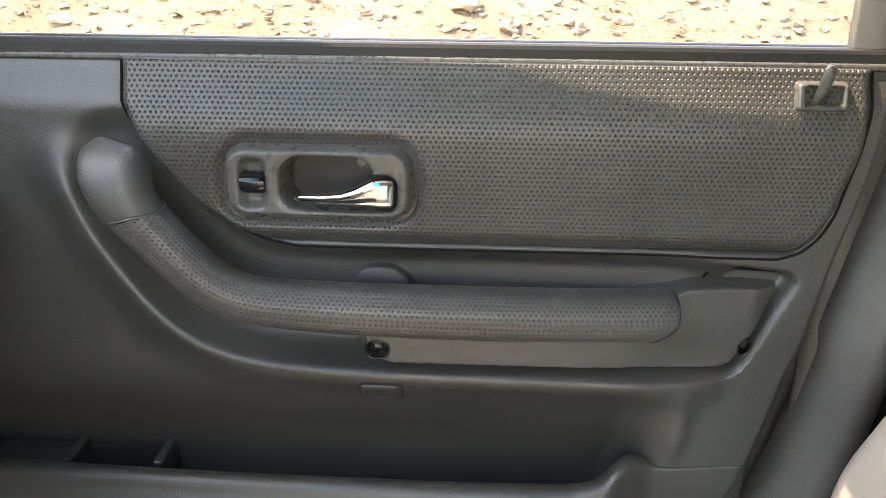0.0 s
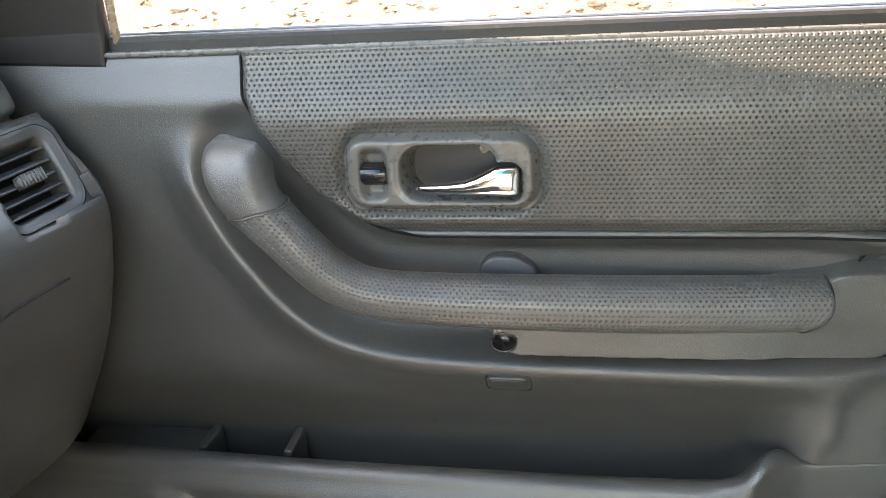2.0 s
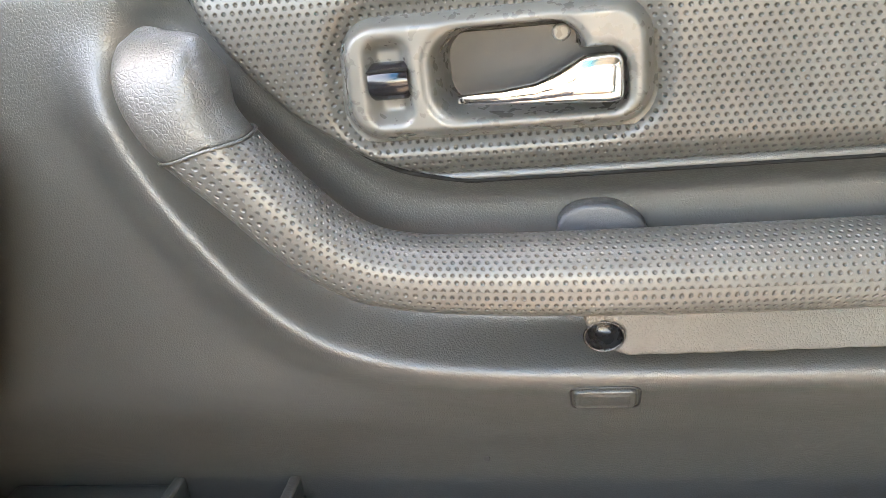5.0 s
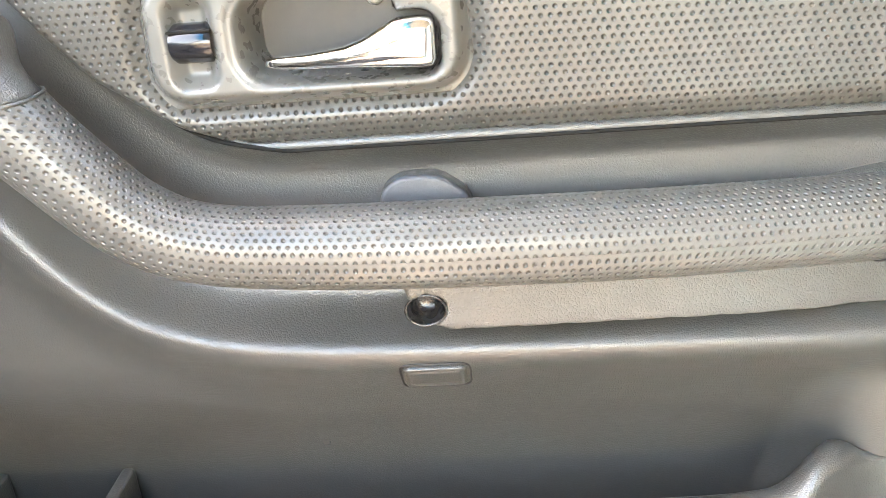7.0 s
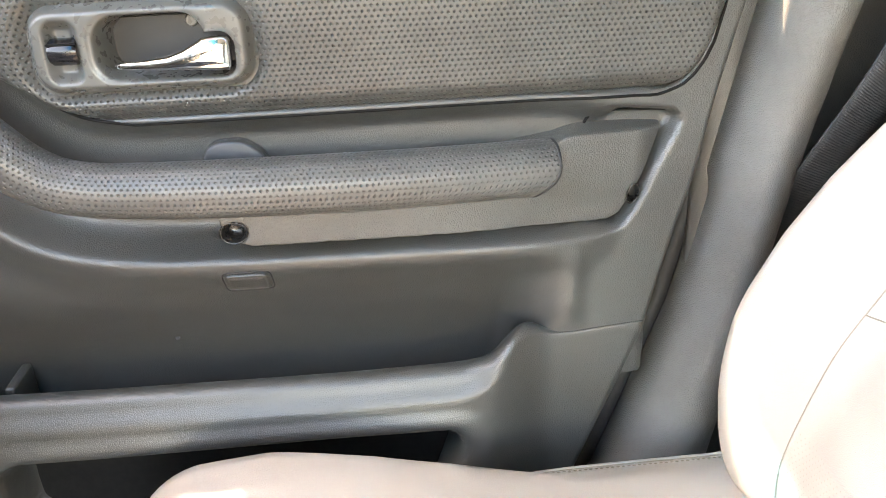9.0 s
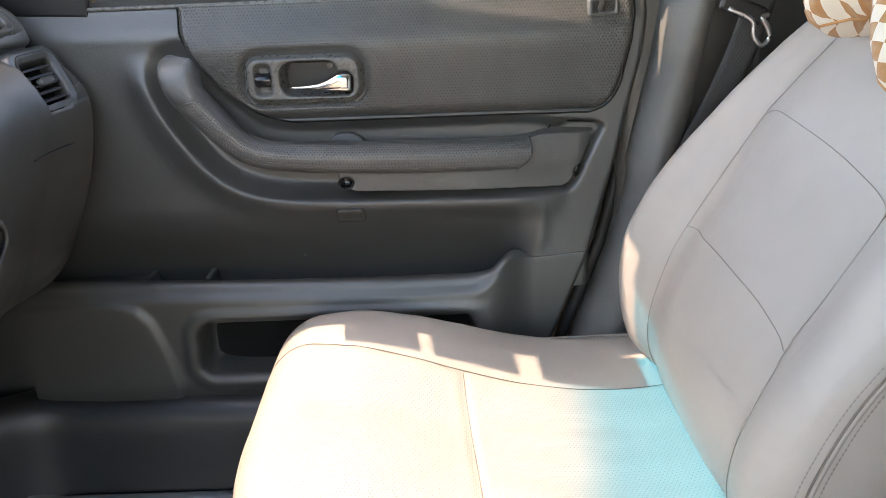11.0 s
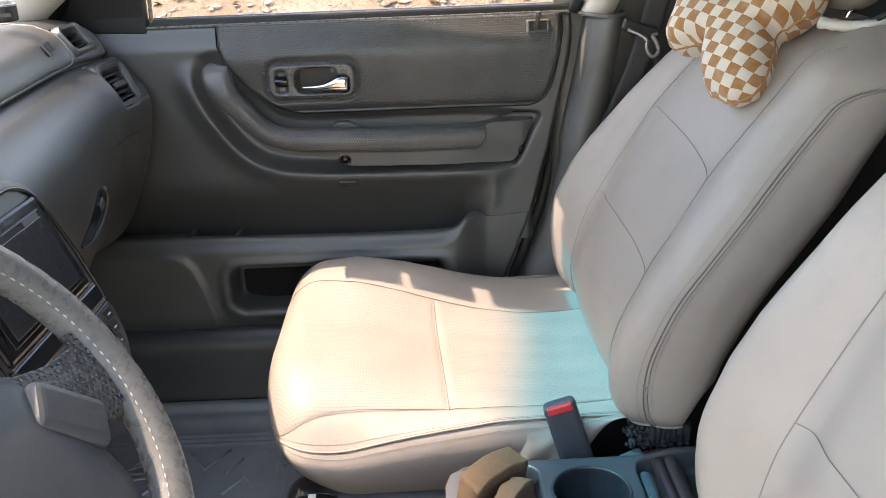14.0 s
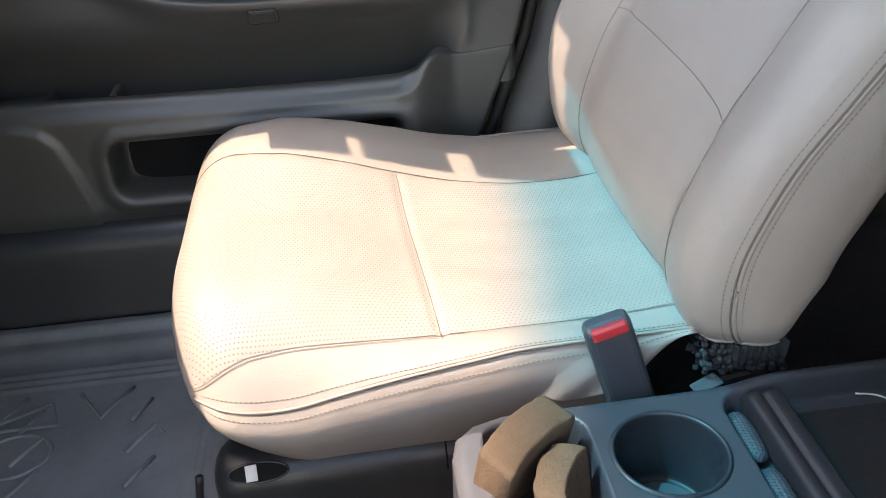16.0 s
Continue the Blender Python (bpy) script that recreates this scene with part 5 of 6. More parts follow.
def lobe(a):
    """Outline radius of the bone-shaped pillow, with its four lobes."""
    return table(a % (2 * math.pi), LOBES)


pn = Vector((-0.62, -0.45, 0.64)).normalized()
pu = (Vector((0, 0, 1)) - pn * pn.z).normalized()
pa = pu.cross(pn)
pc = Vector((0.645, 0.424, 1.258))


def pillow_pt(r, a, side):
    rr = lobe(a) * r
    pleat = 0.003 * math.sin(a * 23) * sstep(0.8, 1.0, r)
    puff = 0.004 * math.sin(a * 5 + 1) * r * r
    return pc + pa * math.cos(a) * rr + pu * (math.sin(a) * rr + pleat) + pn * side * (thick_at(r) + puff * (1 - r))


def thick_at(r):
    return 0.054 * (max(0, 1 - r ** 4.5)) ** 0.5


ARC = [0.0]
for k in range(100):
    ARC.append(ARC[-1] + math.hypot(0.01, (thick_at((k + 1) / 100) - thick_at(k / 100)) / 0.15))


def cloth(r):
    return ARC[min(100, int(round(r * 100)))]


ring_a = [2 * math.pi * k / 72 for k in range(72)]
for side, nm in ((1, "pillow_face"), (-1, "pillow_back")):
    sheet(nm, lambda r, a: pillow_pt(r, a, side), [0.001] + lin(0.06, 0.9, 18) + [0.94, 0.97, 0.985, 1.0], ring_a, M["check"], pillow, "brown and cream checked cloth" if side > 0 else "",
          uv=lambda r, a: (0.5 + lobe(a) * cloth(r) * math.cos(a + 0.22), 0.5 + lobe(a) * cloth(r) * math.sin(a + 0.22)), loop_v=True)
tube("pillow_seam", [pillow_pt(1.0, a, 0) for a in ring_a], 0.0022, M["check"], pillow, closed=True, sides=6)
tube("strap", curve_points([(0.735, 0.325, 1.262), (0.765, 0.300, 1.258), (0.800, 0.285, 1.262), (0.845, 0.300, 1.272), (0.88, 0.36, 1.28)], 24), lambda t: 0.015 - 0.006 * t + 0.002 * math.sin(t * 60), M["thread"], pillow, "gathered checked cloth strap", flat=0.6)
tube("strap", curve_points([(0.800, 0.285, 1.268), (0.84, 0.283, 1.285), (0.88, 0.30, 1.290), (0.90, 0.36, 1.29)], 20), 0.010, M["skirt"], pillow, "dark elastic end of the strap", flat=0.4)

# ================================================================ dashboard
dash = thing("dashboard", "charcoal moulded dashboard with side vent and glove box", "dashboard", at=(-0.6, 0.3, 0.8))


def dash_x0(y):
    return -0.500 - 0.062 * sstep(0.0, 0.72, y) + 0.022 * sstep(0.62, 0.78, y) - 0.02 * sstep(-0.2, -0.8, y)


PAD = [(-0.46, 1.205), (-0.30, 1.255), (-0.16, 1.272), (-0.085, 1.270), (-0.035, 1.254), (-0.012, 1.235), (0.000, 1.208), (-0.002, 1.196), (-0.016, 1.188)]
FACE = [(-0.018, 1.192), (-0.004, 1.187), (0.012, 1.182), (0.034, 1.170), (0.062, 1.140), (0.082, 1.100), (0.090, 1.050), (0.088, 1.000), (0.074, 0.940), (0.050, 0.880), (0.020, 0.825), (-0.03, 0.785), (-0.12, 0.765), (-0.40, 0.76)]


def round_end(y, y1, w):
    """1 inside, falling to 0 over the last w metres before the end y1."""
    f = max(0, min(1, (y - (y1 - w)) / w))
    return math.sqrt(max(0, 1 - f * f))


VENTS = {"side_vent": ((-0.5045, 0.735, 1.143), (0.12, 1, 0.02), (-0.038, 0.012, 0.077), 0.094, 0.078),
         "demister_vent": ((-0.568, 0.718, 1.241), (0.10, 1, 0.04), (-0.62, 0.14, 0.77), 0.070, 0.054)}


def vent_frame(name):
    centre, side, up, w, h = VENTS[name]
    side, up = Vector(side).normalized(), Vector(up).normalized()
    n = side.cross(up).normalized()
    m = Matrix((side, up, n)).transposed().to_4x4()
    m.translation = Vector(centre)
    return m, n, w, h


VENT_INV = [(vent_frame(k)[0].inverted(), vent_frame(k)[1], v[3] / 2 + 0.009, v[4] / 2 + 0.007) for k, v in VENTS.items()]


def sink(p):
    """Hollows the panel behind an air vent."""
    for inv, n, hw, hh in VENT_INV:
        q = inv @ p
        if abs(q.x) < hw and abs(q.y) < hh and abs(q.z) < 0.03:
            return p - n * 0.05
    return p


def dash_pt(rows, n):
    pts = curve_points([(x, 0, z) for x, z in rows], n)

    def f(y, k):
        p = pts[k]
        e = round_end(y, 0.812, 0.05)
        x = p.x + dash_x0(y) - 0.030 * (1 - e)
        z = 1.05 + (p.z - 1.05) * (0.95 + 0.05 * e)
        if rows is FACE:
            x -= table(p.z, [(0.76, 0.034), (0.88, 0.034), (0.94, 0.030), (1.0, 0.025), (1.045, 0.017), (1.075, 0.009), (1.10, 0.003), (1.12, 0.0), (1.2, 0.0)]) * sstep(0.30, 0.70, y)
        if -0.78 < y < -0.30 and p.z > 1.19:
            z += 0.05 * sstep(-0.30, -0.40, y) * sstep(-0.78, -0.68, y)
        return sink(Vector((x, y, z)))
    return f


ydash = lin(-0.80, 0.62, 50) + lin(0.625, 0.752, 42) + [0.755, 0.768, 0.778, 0.787, 0.794, 0.800, 0.805, 0.8085, 0.811, 0.812]
sheet("top_pad", dash_pt(PAD, 88), ydash, range(88), M["leather"], dash, "grained charcoal upper dash pad", thick=(-0.01, 0, -0.012))
sheet("lower_fascia", dash_pt(FACE, 110), ydash, range(110), M["panel"], dash, "smooth charcoal lower dash panel", thick=(-0.012, 0, -0.004))
part("dash_end", prism_bm([(-0.95, 0.790, 1.19), (-0.66, 0.790, 1.27), (-0.61, 0.790, 1.22), (-0.55, 0.790, 1.13), (-0.535, 0.790, 1.02), (-0.57, 0.790, 0.88), (-0.66, 0.790, 0.79), (-0.95, 0.790, 0.76)], (0, 0.02, 0), 0.01), M["panel"], dash)
tube("fascia_seam", [Vector(dash_pt(FACE, 70)(y, 32)) + Vector((0.0005, 0, 0)) for y in lin(0.60, 0.715, 14)], 0.0014, M["black"], dash, sides=6)
tube("fascia_seam", curve_points([(-0.4885, 0.733, 1.045), (-0.4845, 0.742, 1.02), (-0.4860, 0.745, 0.99)], 12), 0.0016, M["silver"], dash, sides=6)
FACE_Z = sorted((p.z, p.x) for p in curve_points([(x, 0, z) for x, z in FACE], 70) if p.z > 0.80)


def on_face(y, z, lift=0.0):
    """A place on the lower fascia."""
    return Vector((table(z, FACE_Z) + dash_x0(y) + lift, y, z))


pad_f = dash_pt(PAD, 44)


bt_ = Matrix((Vector((-0.16, 0.98, 0.06)), Vector((-0.60, -0.02, 0.79)), Vector((0.79, 0.05, 0.61)))).transposed().to_4x4()
part("dash_badge", box_bm((0.046, 0.026, 0.004), (-0.5675, 0.584, 1.2385), 0.0012, 2, bt_), M["leather"], dash, "small square embossed badge")
part("badge_print", box_bm((0.036, 0.017, 0.001), (-0.5656, 0.584, 1.2400), 0, 1, bt_), M["black"], dash)
for k in range(3):
    part("badge_mark", box_bm((0.007, 0.011, 0.001), tuple(Vector((-0.5649, 0.584, 1.2405)) + bt_.to_3x3() @ Vector((-0.011 + 0.011 * k, 0, 0))), 0, 1, bt_), M["silver"], dash)
ridge = [pad_f(y, 38) for y in lin(0.05, 0.64, 30)] + [pad_f(0.650, 36), pad_f(0.656, 32), pad_f(0.660, 27), pad_f(0.668, 22), pad_f(0.678, 17), pad_f(0.690, 12), pad_f(0.695, 8)]
tube("lid_edge", [Vector(p) + Vector((0.0004, 0, 0.0004)) for p in ridge], 0.0032, M["leather"], dash, sides=8)


def make_vent(name, slats, label, margin, fall, bow):
    """An air vent lying in the panel: surround, parting line, broad inner frame, slats and a thumb tab."""
    m, n, w, h = vent_frame(name)
    t3 = m.to_3x3().to_4x4()
    ow, oh = w / 2 + margin, h / 2 + margin * 0.85
    iw, ih = w / 2 - 0.004, h / 2 - 0.004

    def base(u, v):
        end = max(0.0, min(1.0, ((m @ Vector((u, v, 0))).y - 0.752) / 0.06))
        return 0.004 - bow * v * v - 0.004 * end ** 2

    def f(u, v):
        d = rrect_sdf(u, v, -iw, iw, -ih, ih, 0.012)
        o = rrect_sdf(u, v, -ow, ow, -oh, oh, 0.026)
        dep = base(u, v) - fall * sstep(-0.012, 0.001, o) ** 1.5 - 0.004 * sstep(0.010, 0.0, d) - 0.030 * sstep(0.001, -0.005, d)
        return m @ Vector((u, v, dep))
    frame_ = sheet(name, f, lin(-ow, ow, 110), lin(-oh, oh, 96), M["panel"], dash, label, thick=tuple(n * -0.012))
    ring = []
    for cx, cy, a0 in ((1, 1, 0), (-1, 1, 90), (-1, -1, 180), (1, -1, 270)):
        for a in lin(a0, a0 + 90, 9):
            u, v = cx * (iw - 0.010) + 0.021 * math.cos(radians(a)), cy * (ih - 0.010) + 0.021 * math.sin(radians(a))
            ring.append(m @ Vector((u, v, base(u, v) + 0.0002)))
    if slats > 3:
        tube("parting_line", ring + ring[:1], 0.0008, M["hollow"], frame_, "thin dark parting line", sides=6)
        tube("parting_edge", [p + (Vector(VENTS[name][0]) - p) * 0.018 for p in ring + ring[:1]], 0.0007, M["bezel"], frame_, sides=6)
    part("vent_core", box_bm((2 * iw + 0.004, 2 * ih + 0.004, 0.004), tuple(m @ Vector((0, 0, -0.028))), 0, 1, t3), M["hollow"], frame_)
    for k in range(slats):
        v = -ih + 2 * ih * (k + 0.7) / (slats + 0.4)
        part("slat", box_bm((2 * iw - 0.002, 0.0026, 0.016), tuple(m @ Vector((0, v, -0.014))), 0.001, 1, t3 @ pose(0, 0, 0, 24, 0, 0)), M["hub"] if slats > 3 else M["black"], frame_)
    if slats > 3:
        part("thumb_tab", box_bm((0.034, 0.012, 0.012), tuple(m @ Vector((0.004, 0.0, -0.004))), 0.004, 2, t3), M["bezel"], frame_, "ribbed grey thumb tab")
        for k in range(7):
            part("tab_rib", box_bm((0.0016, 0.013, 0.013), tuple(m @ Vector((-0.010 + 0.0045 * k, 0.0, -0.0035))), 0.0006, 1, t3), M["panel"], frame_)


make_vent("side_vent", 5, "framed side air vent with dark slats", 0.024, 0.014, 1.1)
make_vent("demister_vent", 3, "narrow side window demister vent", 0.015, 0.018, 0.0)
# glove box latch in its recess
LAT = curve_points([(0.412, 1.018, 0), (0.428, 1.000, 0), (0.424, 0.978, 0), (0.385, 0.957, 0), (0.32, 0.950, 0), (0.26, 0.964, 0)], 24)
LAT_L = curve_points([(0.262, 0.970, 0), (0.31, 0.985, 0), (0.36, 1.006, 0), (0.395, 1.019, 0)], 12)
part("latch_recess", prism_bm([on_face(p.x, p.y, 0.0015) for p in LAT + LAT_L], (-0.010, 0, 0)), M["gloss"], dash, "dark glove box latch recess")
tube("glove_latch", [on_face(p.x + 0.002, p.y, 0.003) for p in LAT], lambda t: 0.0038 - 0.002 * t, M["panel"], dash, "curved glove box latch", sides=8)
part("latch_key", box_bm((0.004, 0.020, 0.014), tuple(on_face(0.385, 0.998, 0.004)), 0.0015, 2, pose(0, 0, 0, 30, 0, 0)), M["panel"], dash)

tw = thing("tweeter", "small round black loudspeaker pod on the dashboard", "loudspeaker", at=(-0.645, 0.60, 1.285))
part("pod", disc_bm(0.026, 0.030, (-0.645, 0.60, 1.302), None, 0.004), M["black"], tw)
part("ring", disc_bm(0.0265, 0.004, (-0.645, 0.60, 1.316), None, 0.001), M["steel"], tw, "thin silver ring")
part("grille", disc_bm(0.022, 0.008, (-0.645, 0.60, 1.320), None, 0.003, radius2=0.014), M["pillar"], tw, "domed grey mesh grille")
part("print_bar", box_bm((0.026, 0.001, 0.006), (-0.645 + 0.0262 * 0.45, 0.60 - 0.0262 * 0.89, 1.300), 0, 1, pose(0, 0, 0, 0, 0, 27)), M["silver"], tw)

# centre stack
stack = thing("centre_stack", "centre console stack with display, radio slot and climate controls", "centre stack", at=(-0.4, -0.05, 0.7))
SX = Vector((0.374, 0, -0.927)).normalized()


def stack_at(y, d, lift=0.0):
    """A place on the sloping face: y across, d metres down from its top, lift off the face."""
    return Vector((-0.414, y, 1.140)) + SX * d + Vector((0.927, 0, 0.374)).normalized() * lift


st = Matrix((Vector((0, 1, 0)), -SX, Vector((0.927, 0, 0.374)).normalized())).transposed().to_4x4()
if st.to_3x3().determinant() < 0:
    st = Matrix((Vector((0, -1, 0)), -SX, Vector((0.927, 0, 0.374)).normalized())).transposed().to_4x4()


def on_stack(name, y, d, w, h, t, lift, material, bevel=0.002, label="", parent=None):
    return part(name, box_bm((w, h, t), tuple(stack_at(y, d, lift)), bevel, 2, st), material, parent or stack, label)


YC = -0.048
HALF_ST = [(0.0, -0.006), (0.085, -0.006), (0.110, 0.001), (0.126, 0.012), (0.137, 0.026), (0.145, 0.058), (0.150, 0.12), (0.148, 0.19), (0.139, 0.235), (0.131, 0.261), (0.113, 0.284), (0.090, 0.301), (0.05, 0.314), (0.0, 0.318)]
ring_st = [(YC + h, d) for h, d in HALF_ST] + [(YC - h, d) for h, d in HALF_ST[-2:0:-1]]
part("stack_body", prism_bm([stack_at(y, d, 0.0) for y, d in ring_st], stack_at(0, 0, -0.14) - stack_at(0, 0, 0), 0.010, 4), M["panel"], stack, "charcoal moulded stack body", False)
tube("stack_rim", [stack_at(YC + (y - YC) * 0.90, 0.150 + (d - 0.150) * 0.92, 0.0015) for y, d in ring_st], 0.003, M["gloss"], stack, closed=True, sides=6)
disp = on_stack("display", YC, 0.100, 0.236, 0.140, 0.014, -0.001, M["gloss"], 0.005, "dusty display with a black frame")
on_stack("display_bezel", YC, 0.102, 0.200, 0.112, 0.004, 0.0075, M["gloss"], 0.0015, "", disp)
on_stack("display_glass", YC + 0.002, 0.104, 0.184, 0.096, 0.004, 0.0090, M["screen"], 0.001, "grey reflecting display glass", disp)
on_stack("display_print", YC + 0.07, 0.052, 0.040, 0.007, 0.002, 0.0095, M["silver"], 0, "", disp)
on_stack("disc_slot", YC, 0.186, 0.250, 0.026, 0.010, 0.001, M["gloss"], 0.003, "glossy black slot panel")
on_stack("slot_edge", YC, 0.172, 0.245, 0.002, 0.006, 0.003, M["silver"], 0.001)
on_stack("slot_edge", YC, 0.200, 0.245, 0.002, 0.006, 0.003, M["silver"], 0.001)
CL = [(0.0, 0.204), (0.128, 0.204), (0.133, 0.215), (0.128, 0.240), (0.120, 0.262), (0.103, 0.283), (0.080, 0.298), (0.045, 0.308), (0.0, 0.311)]
ring_c = [(YC + h, d) for h, d in CL] + [(YC - h, d) for h, d in CL[-2::-1][:-1]]
panel_c = part("climate_panel", prism_bm([stack_at(y, d, 0.0045) for y, d in ring_c], stack_at(0, 0, -0.01) - stack_at(0, 0, 0), 0.002), M["silver"], stack, "silver grey climate control panel")
for sgn in (1, -1):
    for k in range(4):
        y_ = YC + sgn * (0.108 - 0.0045 * k - 0.0025 * max(0, k - 1) ** 2)
        d_ = 0.217 + 0.0195 * k
        on_stack("button", y_, d_, 0.025 - 0.001 * k, 0.0185, 0.005, 0.0045, M["black"], 0.002, "dark grey climate button", panel_c)
        on_stack("button_mark", y_, d_, 0.008, 0.002, 0.0015, 0.0072, M["white"], 0, "", panel_c)
for y in (0.008, -0.104):
    part("dial_ring", disc_bm(0.034, 0.004, tuple(stack_at(y, 0.252, 0.0045)), st, 0.001), M["gloss"], panel_c)
    part("dial", disc_bm(0.0205, 0.018, tuple(stack_at(y, 0.252, 0.013)), st, 0.003, radius2=0.0175), M["black"], panel_c, "round climate dial with a white pointer")
    part("dial_face", disc_bm(0.0145, 0.002, tuple(stack_at(y, 0.252, 0.0225)), st, 0.0005), M["bezel"], panel_c)
    part("pointer", box_bm((0.002, 0.007, 0.001), tuple(stack_at(y, 0.246, 0.0239)), 0, 1, st), M["white"], panel_c)
part("stack_foot", box_bm((0.22, 0.20, 0.40), (-0.66, YC, 0.56), 0.03, 3), M["black"], stack)

# ================================================================ steering wheel
WC, WT, WR = Vector((-0.190, -0.50, 1.10)), radians(34), 0.185
wn_, wu, ws = Vector((math.cos(WT), 0, math.sin(WT))), Vector((-math.sin(WT), 0, math.cos(WT))), Vector((0, 1, 0))
wheel = thing("steering_wheel", "grey leather steering wheel with pale stitching and airbag hub", "steering wheel", at=tuple(WC))


def rim_pt(a, w, r=0.0185):
    c = WC + WR * (math.cos(a) * ws + math.sin(a) * wu)
    out = math.cos(a) * ws + math.sin(a) * wu
    return c + r * (math.cos(w) * out + math.sin(w) * wn_ * 0.95)


sheet("rim", rim_pt, [2 * math.pi * k / 96 for k in range(96)], [2 * math.pi * k / 20 for k in range(20)], M["wheel"], wheel, "grained grey leather rim", loop_u=True, loop_v=True)
stitches("stitching", [rim_pt(a, 2.55, 0.0195) for a in lin(-math.pi, math.pi, 200)], M["thread"], wheel, 0.0045, 0.0045, 0.0008)
sheet("perforated_grip", lambda a, w: rim_pt(a, w, 0.0192), lin(-0.42, 0.05, 24), lin(2.9, 4.6, 12), M["wheel_perf"], wheel, uv=lambda a, w: (a * WR, w * 0.0192))


def hub_pt(r, a):
    k = 0.106 * (abs(math.cos(a)) ** 4 + abs(math.sin(a)) ** 4) ** -0.25
    p = WC - wu * 0.060 + (math.cos(a) * ws * 1.05 + math.sin(a) * wu * 0.92) * k * r
    return p + wn_ * (0.030 * math.sqrt(max(0, 1 - r ** 3)) - 0.012) - wn_ * 0.01


sheet("airbag_cover", hub_pt, lin(0.01, 1, 20), [2 * math.pi * k / 48 for k in range(48)], M["hub"], wheel, "grey grained airbag cover", loop_v=True)
part("hub_core", disc_bm(0.06, 0.07, tuple(WC - wn_ * 0.05), Matrix((ws, wu, wn_)).transposed().to_4x4(), 0.006), M["black"], wheel)
for a, hw in ((-0.25, 0.040), (math.pi + 0.25, 0.040), (-1.2, 0.022), (-1.94, 0.022)):
    d = math.cos(a) * ws + math.sin(a) * wu
    n2 = wn_.cross(d)
    sheet("spoke", lambda s_, w: WC + d * (0.07 + 0.115 * s_) + n2 * (hw * (0.85 + 0.55 * abs(s_ - 0.45) ** 1.5)) * math.cos(w) + wn_ * (0.011 * math.sin(w) - 0.012 + 0.006 * s_), lin(0, 1, 14),
          [2 * math.pi * k / 24 for k in range(24)], M["wheel_perf"], wheel, "perforated leather spoke", uv=lambda s_, w: (s_ * 0.115, math.cos(w) * hw), loop_v=True, caps=True)
mw = Matrix((ws, wu, wn_)).transposed().to_4x4()
for sgn in (1, -1):
    c_ = WC - wu * 0.036 + ws * 0.090 * sgn + wn_ * 0.002
    part("horn_pad", box_bm((0.078, 0.046, 0.020), tuple(c_ - wn_ * 0.003), 0.0095, 4, mw @ pose(0, 0, 0, 0, 2 * sgn, -52 * sgn)), M["hub"], wheel, "raised grey thumb pad")
    part("pad_mark", box_bm((0.006, 0.007, 0.002), tuple(c_ + ws * 0.020 * sgn - wu * 0.010 + wn_ * 0.0055), 0, 1, mw @ pose(0, 0, 0, 0, 2 * sgn, -52 * sgn)), M["silver"], wheel)
tube("column", [WC - wn_ * 0.05, WC - wn_ * 0.35], 0.05, M["black"], wheel, "black steering column shroud")

# ================================================================ floor console between the seats
cons = thing("floor_console", "blue-grey console between the seats with a cup holder", "console", at=(0.38, 0.0, 0.36))
C_OUT = [(0.128, -0.10), (0.128, 0.06), (0.135, 0.085), (0.155, 0.104), (0.19, 0.114), (0.30, 0.116), (0.45, 0.118), (0.70, 0.120), (0.70, -0.17), (0.19, -0.17), (0.15, -0.155), (0.132, -0.13)]


def console_z(x, y):
    d = poly_sdf(x, y, C_OUT)
    z = 0.636 + 0.012 * sstep(0.42, 0.50, x) - 0.012 * (1 - math.sqrt(max(0, 1 - max(0, 1 + d / 0.016) ** 2)) if d > -0.016 else 0) - (0.20 if d > 0 else 0)
    for cx, cy in ((0.345, 0.026), (0.345, -0.095)):
        r = math.hypot(x - cx, y - cy)
        z -= 0.12 * sstep(0.0565, 0.0525, r)
    z -= 0.090 * sstep(0.004, -0.006, rrect_sdf(x, y, 0.166, 0.268, -0.11, 0.092, 0.02))
    z -= 0.030 * sstep(0.004, -0.008, rrect_sdf(x, y, 0.425, 0.69, -0.15, 0.098, 0.025))
    return z


sheet("console_top", lambda x, y: (x, y, console_z(x, y)), lin(0.120, 0.705, 200), lin(-0.176, 0.126, 112), M["console"], cons, "blue-grey console top with cup holder and tray")
part("console_side", prism_bm([(x, y, 0.500) for x, y in C_OUT], (0, 0, -0.155)), M["console"], cons, "dark console sides")
sheet("front_collar", lambda x, y: (x, y, console_z(x, y) + 0.0016), lin(0.1285, 0.163, 16), lin(-0.10, 0.085, 44), M["console_pale"], cons, "pale grey front rim of the console")
part("tray_mat", box_bm((0.19, 0.20, 0.004), (0.585, -0.03, 0.622), 0.001, 1), M["black"], cons, "black rubber tray mat")
for cy in (0.026, -0.095):
    prof = [(0.0605, 0.6365), (0.0590, 0.6385), (0.0570, 0.6388), (0.0553, 0.6375), (0.0545, 0.6340), (0.0535, 0.615), (0.0515, 0.580), (0.0500, 0.556), (0.0485, 0.550), (0.046, 0.548), (0.0, 0.548)]
    sheet("cup_holder", lambda k, w: (0.345 + prof[k][0] * math.cos(w), cy + prof[k][0] * math.sin(w), prof[k][1]), range(len(prof)), [2 * math.pi * k / 48 for k in range(48)], M["cup"], cons, "dark round cup holder well", loop_v=True)
# Sunlit patch on the well's floor, painted as a paler disc.
part("cup_sun_patch", disc_bm(0.040, 0.004, (0.345, 0.026, 0.5495), None, 0.001), M["console_pale"], cons, "pale disc standing for sunlight on the cup holder floor")
